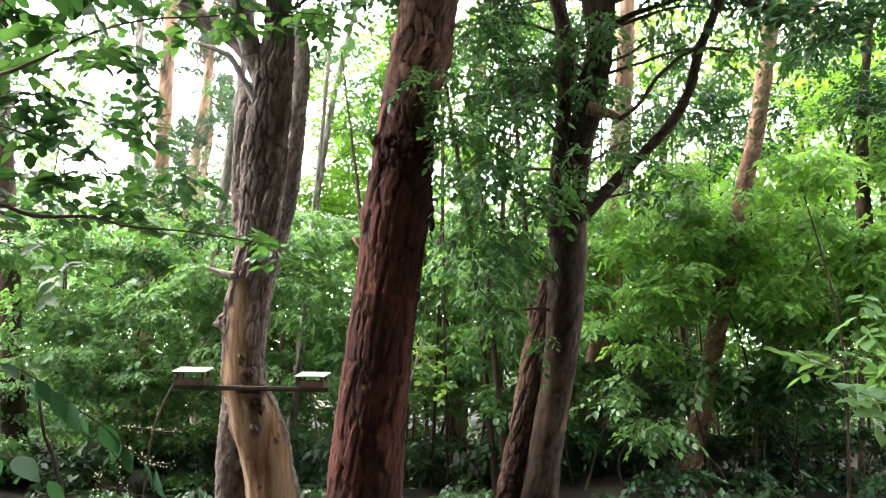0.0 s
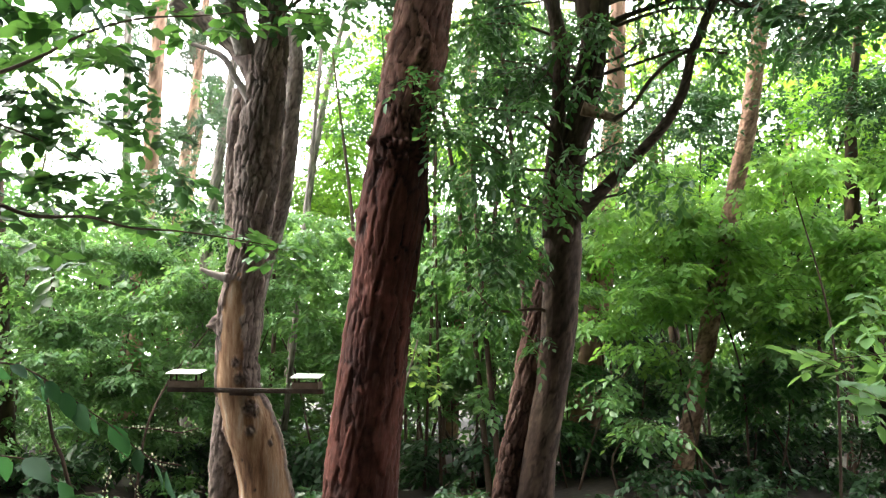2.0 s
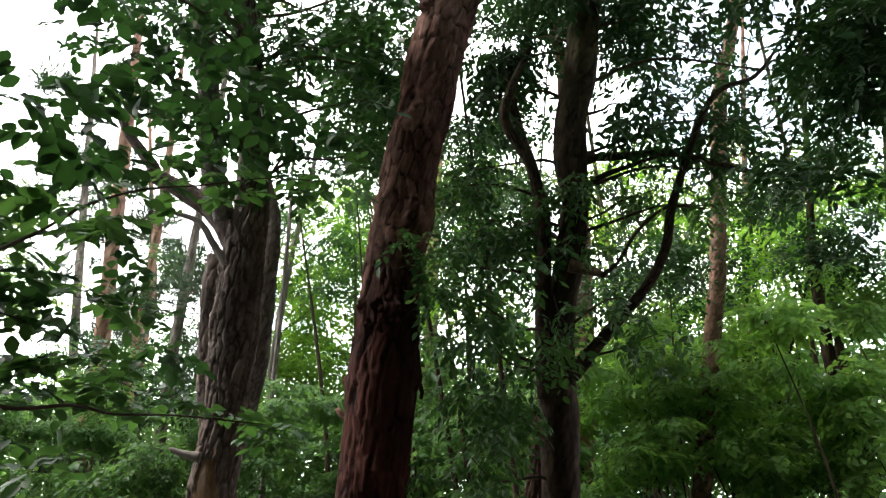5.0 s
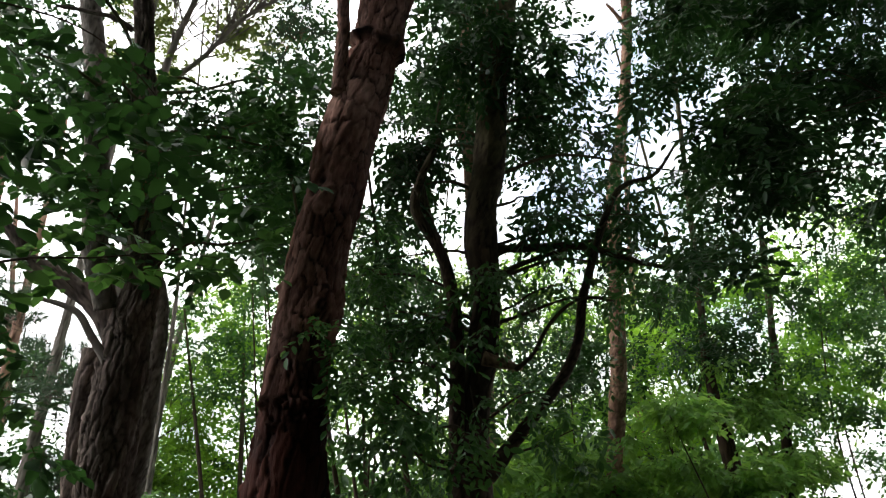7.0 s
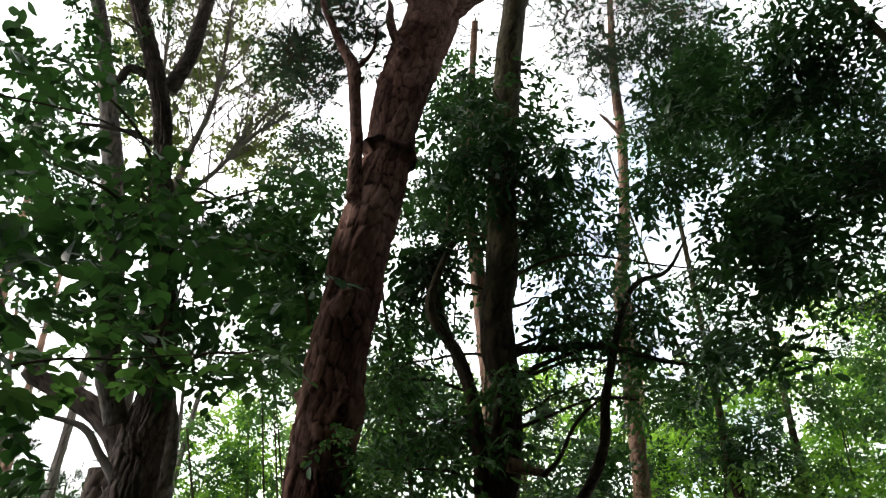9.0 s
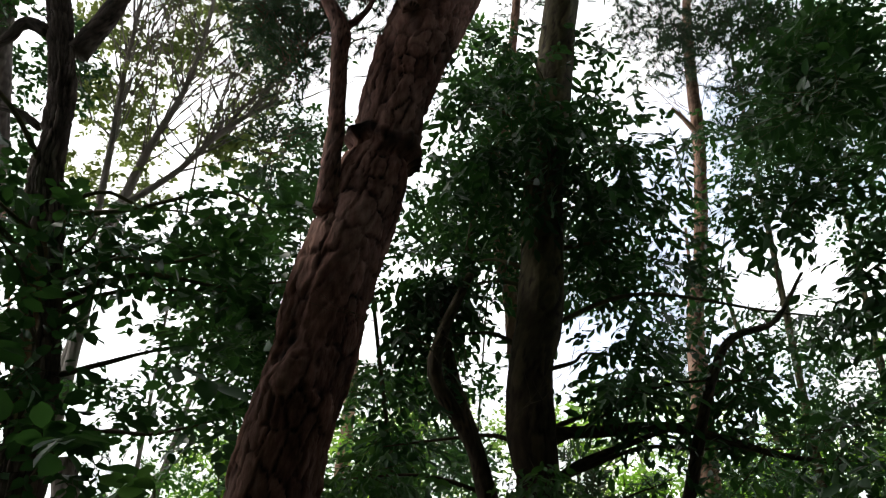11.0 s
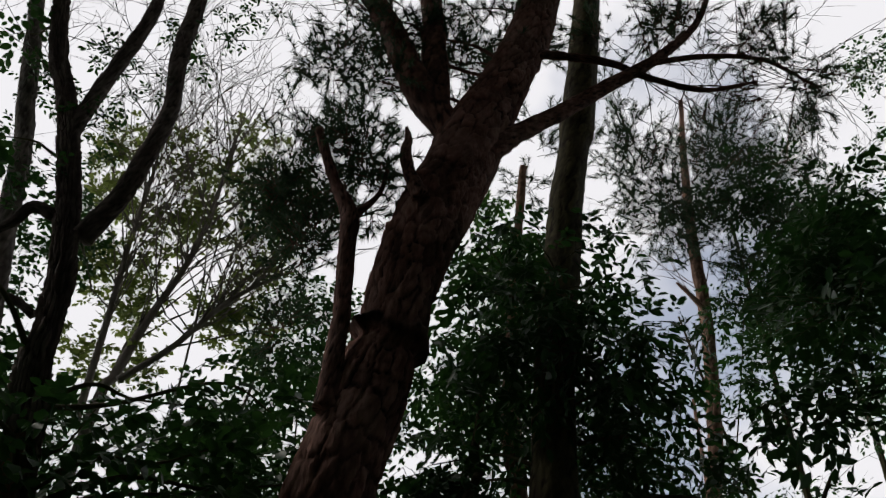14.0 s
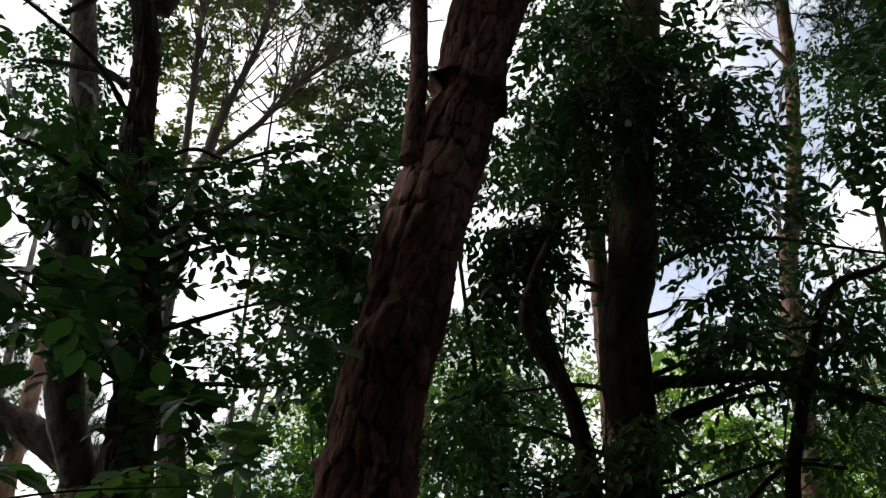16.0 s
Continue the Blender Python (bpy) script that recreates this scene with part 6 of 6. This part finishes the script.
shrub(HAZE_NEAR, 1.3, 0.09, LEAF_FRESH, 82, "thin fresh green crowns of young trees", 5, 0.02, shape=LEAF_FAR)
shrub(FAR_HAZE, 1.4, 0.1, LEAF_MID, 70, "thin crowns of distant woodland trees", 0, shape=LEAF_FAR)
# more crowns darkened by leaf colour to stand for shade
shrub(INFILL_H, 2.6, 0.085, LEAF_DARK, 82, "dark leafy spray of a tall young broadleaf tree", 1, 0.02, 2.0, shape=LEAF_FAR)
shrub(INFILL_C, 1.3, 0.08, LEAF_DARK, 66, "tall young broadleaf trees with shade in their leaf colour", 2, 0.02, 3.0, shape=LEAF_FAR)
shrub(LOW_C, 5.0, 0.112, LEAF_DARK, 86, "low bushes with deep shade in their leaf colour", 4, 0.015, **TIERS)
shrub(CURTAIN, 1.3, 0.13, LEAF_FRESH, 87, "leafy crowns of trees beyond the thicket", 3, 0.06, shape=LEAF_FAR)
shrub(LOW_D, 5.0, 0.100, LEAF_DARK, 78, "low bushes with deep shade in their leaf colour", 3, 0.012, **TIERS)
shrub(GAP_BEHIND, 4.0, 0.08, LEAF_DARK, 76, "young tree crown with shade in its leaf colour", 2, 0.04, 2.0, shape=LEAF_FAR)
shrub(GAP_RIGHT_LOW, 3.4, 0.08, LEAF_MID, 77, "green crown of a young tree", 2, 0.04, shape=LEAF_FAR)
shrub(GAP_RIGHT, 3.0, 0.08, LEAF_MID, 88, "green crown of a young tree", 2, 0.04, shape=LEAF_FAR)
# brightness of a sunlit crown, put into the leaf colour
shrub(MID_FILL, 2.3, 0.1, LEAF_BRIGHT, 75, "sunlit green crown of a young tree", 2, 0.03, shape=LEAF_FAR)
shrub(GAP_MID, 3.2, 0.08, LEAF_MID, 89, "green crown of a young tree", 2, 0.04, shape=LEAF_FAR)
shrub(GAP_FAR, 2.2, 0.1, LEAF_MID, 84, "crowns of young trees beyond the thicket", 2, 0.05, shape=LEAF_FAR)
shrub(LEFT_EDGE_FAR, 2.5, 0.125, LEAF, 85, "green understorey shrub beside the path", 3, **TIERS)
shrub(LEFT_FAR, 2.0, 0.100, LEAF, 47, "pale green understorey shrubs", **TIERS)

# ---- saplings close to the path ----
sap = root("sapling", "young broadleaf tree with large toothed leaves", "tree", "saplings")
SAP_LINE = [(-2.5, 2.0, -0.1, 0.05), (-2.4, 2.1, 1.5, 0.045), (-2.3, 2.3, 3.2, 0.035), (-2.0, 2.8, 5.0, 0.02)]
stem("trunk", SAP_LINE, ELM_BARK, sap, around=14, step=0.05, seed=51)
branches(sap, SAP_LINE, NEAR_LEFT[:8:2] + NEAR_LEFT_HIGH[::3], ELM_BARK, 151, 0.007)
# near leaves in mid and dark tones, shade put into their colour
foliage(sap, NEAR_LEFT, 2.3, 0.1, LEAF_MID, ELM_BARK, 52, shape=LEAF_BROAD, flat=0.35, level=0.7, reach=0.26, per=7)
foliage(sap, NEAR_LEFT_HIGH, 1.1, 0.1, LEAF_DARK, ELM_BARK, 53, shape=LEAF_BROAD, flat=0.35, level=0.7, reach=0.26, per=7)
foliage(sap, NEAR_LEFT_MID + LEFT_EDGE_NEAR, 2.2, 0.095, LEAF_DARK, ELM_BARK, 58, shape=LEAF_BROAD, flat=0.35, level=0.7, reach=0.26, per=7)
stem("bough", [(*p[:3], p[3] * 0.65) for p in SAP_BOUGH], ELM_BARK, sap, around=9, step=0.05, seed=61)
stem("bough", [(*p[:3], p[3] * 0.65) for p in SAP_BOUGH_HIGH], ELM_BARK, sap, around=9, step=0.05, seed=62)


def sprig_leaves(parent, line, gap, length, mat, seed):
    """Large leaves that hang alternately from a thin twig."""
    rng = np.random.default_rng(seed)
    pts, at = spline(line, gap)
    tri, quad = LEAF_BROAD
    v, f = [], []
    for k, p in enumerate(pts[1:, :3]):
        along = unit(pts[k + 1, :3] - pts[k, :3])
        side = (1 if k % 2 else -1) * np.array((along[1], -along[0], 0.0))
        w = unit(0.5 * along + 0.6 * side + np.array((0, 0, -0.6)) + rng.normal(0, 0.35, 3))
        s_ = unit(np.cross(w, np.array((0.1, -0.8, 0.7)) + rng.normal(0, 0.45, 3)))
        n = np.cross(s_, w)
        size = length * rng.uniform(0.65, 1.15)
        f.append(quad + len(v) * len(tri))
        v.append(p + size * (tri[:, :1] * w + tri[:, 1:2] * s_ * 0.72 + (tri[:, 2:] - 0.12 * tri[:, :1] ** 2) * n))
    mesh_object("leaves", np.vstack(v), np.vstack(f), mat, parent, "large drooping blue-green leaves", kind="stuff")


def flower_spike(parent, points, mat, seed):
    """A thin stalk set with small round buds."""
    rng = np.random.default_rng(seed)
    stalk = stem("flower_spike", [(*p, 0.0012) for p in points], TWIG_BARK, parent, "slender spike of small pale buds", around=5, step=0.015, seed=seed)
    pts, at = spline([(*p, 0.001) for p in points], 0.0045)
    octa = np.array([(1, 0, 0), (-1, 0, 0), (0, 1, 0), (0, -1, 0), (0, 0, 1), (0, 0, -1)])
    tris = np.array([(0, 2, 4), (2, 1, 4), (1, 3, 4), (3, 0, 4), (2, 0, 5), (1, 2, 5), (3, 1, 5), (0, 3, 5)])
    c = pts[:, :3] + rng.normal(0, 0.0065, (len(pts), 3))
    size = rng.uniform(0.0022, 0.0038, (len(pts), 1, 1))
    v = (c[:, None] + octa[None] * size).reshape(-1, 3)
    mesh_object("bud_cluster", v, (tris[None] + (np.arange(len(c)) * 6)[:, None, None]).reshape(-1, 3), mat, stalk, "tiny pale green buds", True, "stuff")


sprig = root("cherry_sprig", "leafy twig with drooping leaves and pale flower buds", "plant")
BUD = leaf_material("flower_bud", (0.5, 0.55, 0.32), (0.75, 0.76, 0.55), (0.5, 0.6, 0.3), share=0.25, rough=0.6)
foot = SPRIG_STEM[0]
stem("stalk", [(foot[0] + 0.1, foot[1] + 0.05, -0.1, 0.01), (foot[0] + 0.06, foot[1] + 0.03, 0.6, 0.009), *SPRIG_STEM], TWIG_BARK, sprig, around=8, step=0.03, seed=63)
for k, (line, gap, length) in enumerate(((SPRIG, 0.048, 0.085), (SPRIG_LOW, 0.045, 0.1), (SPRIG_STEM[2:], 0.06, 0.075))):
    stem("twig", [(*p[:3], p[3] * 0.55) for p in line], TWIG_BARK, sprig, around=7, step=0.02, seed=64 + k)
    sprig_leaves(sprig, line, gap, length, LEAF_COOL, 66 + k)
for k, spike in enumerate(SPIKES):
    flower_spike(sprig, spike, BUD, 69 + k)
thin = root("thin_sapling", "thin pale sapling stem beside the leaning pine", "tree")
stem("trunk", rooted(PALE_SAPLING), GREY_BARK, thin, around=10, step=0.04, seed=74)
foliage(thin, [(-0.2, 6.88, 1.62, 0.14), (-0.1, 6.86, 1.45, 0.12), (-0.02, 6.85, 1.3, 0.1)], 1.6, 0.08, LEAF_FRESH, TWIG_BARK, 75, shape=LEAF_OVAL, per=5, reach=0.3)
sap2 = root("sapling", "young broadleaf tree with hanging leafy branches", "tree", "saplings")
stem("trunk", [(4.6, 3.3, -0.1, 0.07), (4.5, 3.4, 2.0, 0.06), (4.45, 3.6, 4.5, 0.05), (4.3, 3.8, 7.0, 0.03)], ELM_BARK, sap2, around=14, step=0.05, seed=55)
branches(sap2, [(4.6, 3.3, -0.1, 0.07), (4.5, 3.4, 2.0, 0.06), (4.45, 3.6, 4.5, 0.05), (4.3, 3.8, 7.0, 0.03)], NEAR_RIGHT + NEAR_RIGHT_HIGH[:3], ELM_BARK, 155, 0.008)
foliage(sap2, NEAR_RIGHT, 1.3, 0.1, LEAF, ELM_BARK, 56, shape=LEAF_BROAD, flat=0.35, level=0.7, reach=0.26, per=7)
# upper leaves in the dark tone, which carries their shade
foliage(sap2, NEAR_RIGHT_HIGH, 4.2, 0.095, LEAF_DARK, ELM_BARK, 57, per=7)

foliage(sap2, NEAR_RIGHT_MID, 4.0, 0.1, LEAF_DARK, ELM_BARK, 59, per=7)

# ---- unseen woodland added to close the place behind the path and block light ----
rng = np.random.default_rng(71)
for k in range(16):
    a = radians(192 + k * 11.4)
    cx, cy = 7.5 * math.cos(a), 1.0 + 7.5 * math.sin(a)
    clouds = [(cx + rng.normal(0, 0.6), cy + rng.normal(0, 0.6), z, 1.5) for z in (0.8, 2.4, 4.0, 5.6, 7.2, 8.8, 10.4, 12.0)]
    shrub(clouds, 6.5, 0.46, LEAF_DARK, 72 + k, "unseen leafy tree behind the path, added to block light", 3, shape=LEAF_FAR)
# unseen crowns added overhead to keep sky light off the near trees
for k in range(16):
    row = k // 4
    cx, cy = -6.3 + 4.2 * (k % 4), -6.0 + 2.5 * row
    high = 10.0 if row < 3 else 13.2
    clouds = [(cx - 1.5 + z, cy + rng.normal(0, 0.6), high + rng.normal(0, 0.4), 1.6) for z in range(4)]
    shrub(clouds, 11.0, 0.46, LEAF_DARK, 92 + k, "unseen tree crown above the path, added to block light", 1, 0.05, -2.0 * row, shape=LEAF_FAR, reach=0.12)
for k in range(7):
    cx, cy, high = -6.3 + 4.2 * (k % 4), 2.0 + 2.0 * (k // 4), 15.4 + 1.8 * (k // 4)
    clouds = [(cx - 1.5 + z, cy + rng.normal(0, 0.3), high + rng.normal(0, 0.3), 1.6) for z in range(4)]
    shrub(clouds, 11.0, 0.46, LEAF_DARK, 112 + k, "unseen tree crown above the path, added to block light", 1, 0.05, -9.0 - 2.0 * (k // 4), shape=LEAF_FAR, reach=0.12)
# unseen trees added at the right to shade that side of the trunks
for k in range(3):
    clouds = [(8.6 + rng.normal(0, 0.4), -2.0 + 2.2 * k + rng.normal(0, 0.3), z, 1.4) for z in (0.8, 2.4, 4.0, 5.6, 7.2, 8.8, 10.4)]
    shrub(clouds, 4.5, 0.42, LEAF_DARK, 172 + k, "unseen leafy tree beside the path, added to block light", 3, shape=LEAF_FAR)
# unseen thickets added at both sides to block low sky light
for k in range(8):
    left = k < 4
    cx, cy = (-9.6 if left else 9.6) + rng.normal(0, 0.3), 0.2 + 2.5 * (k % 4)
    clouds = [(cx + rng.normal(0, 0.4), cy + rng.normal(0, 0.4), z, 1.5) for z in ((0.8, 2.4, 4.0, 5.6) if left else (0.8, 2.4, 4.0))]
    shrub(clouds, 4.0, 0.3, LEAF_DARK, 180 + k, "unseen thicket beside the path, added to block light", 3, shape=LEAF_FAR)
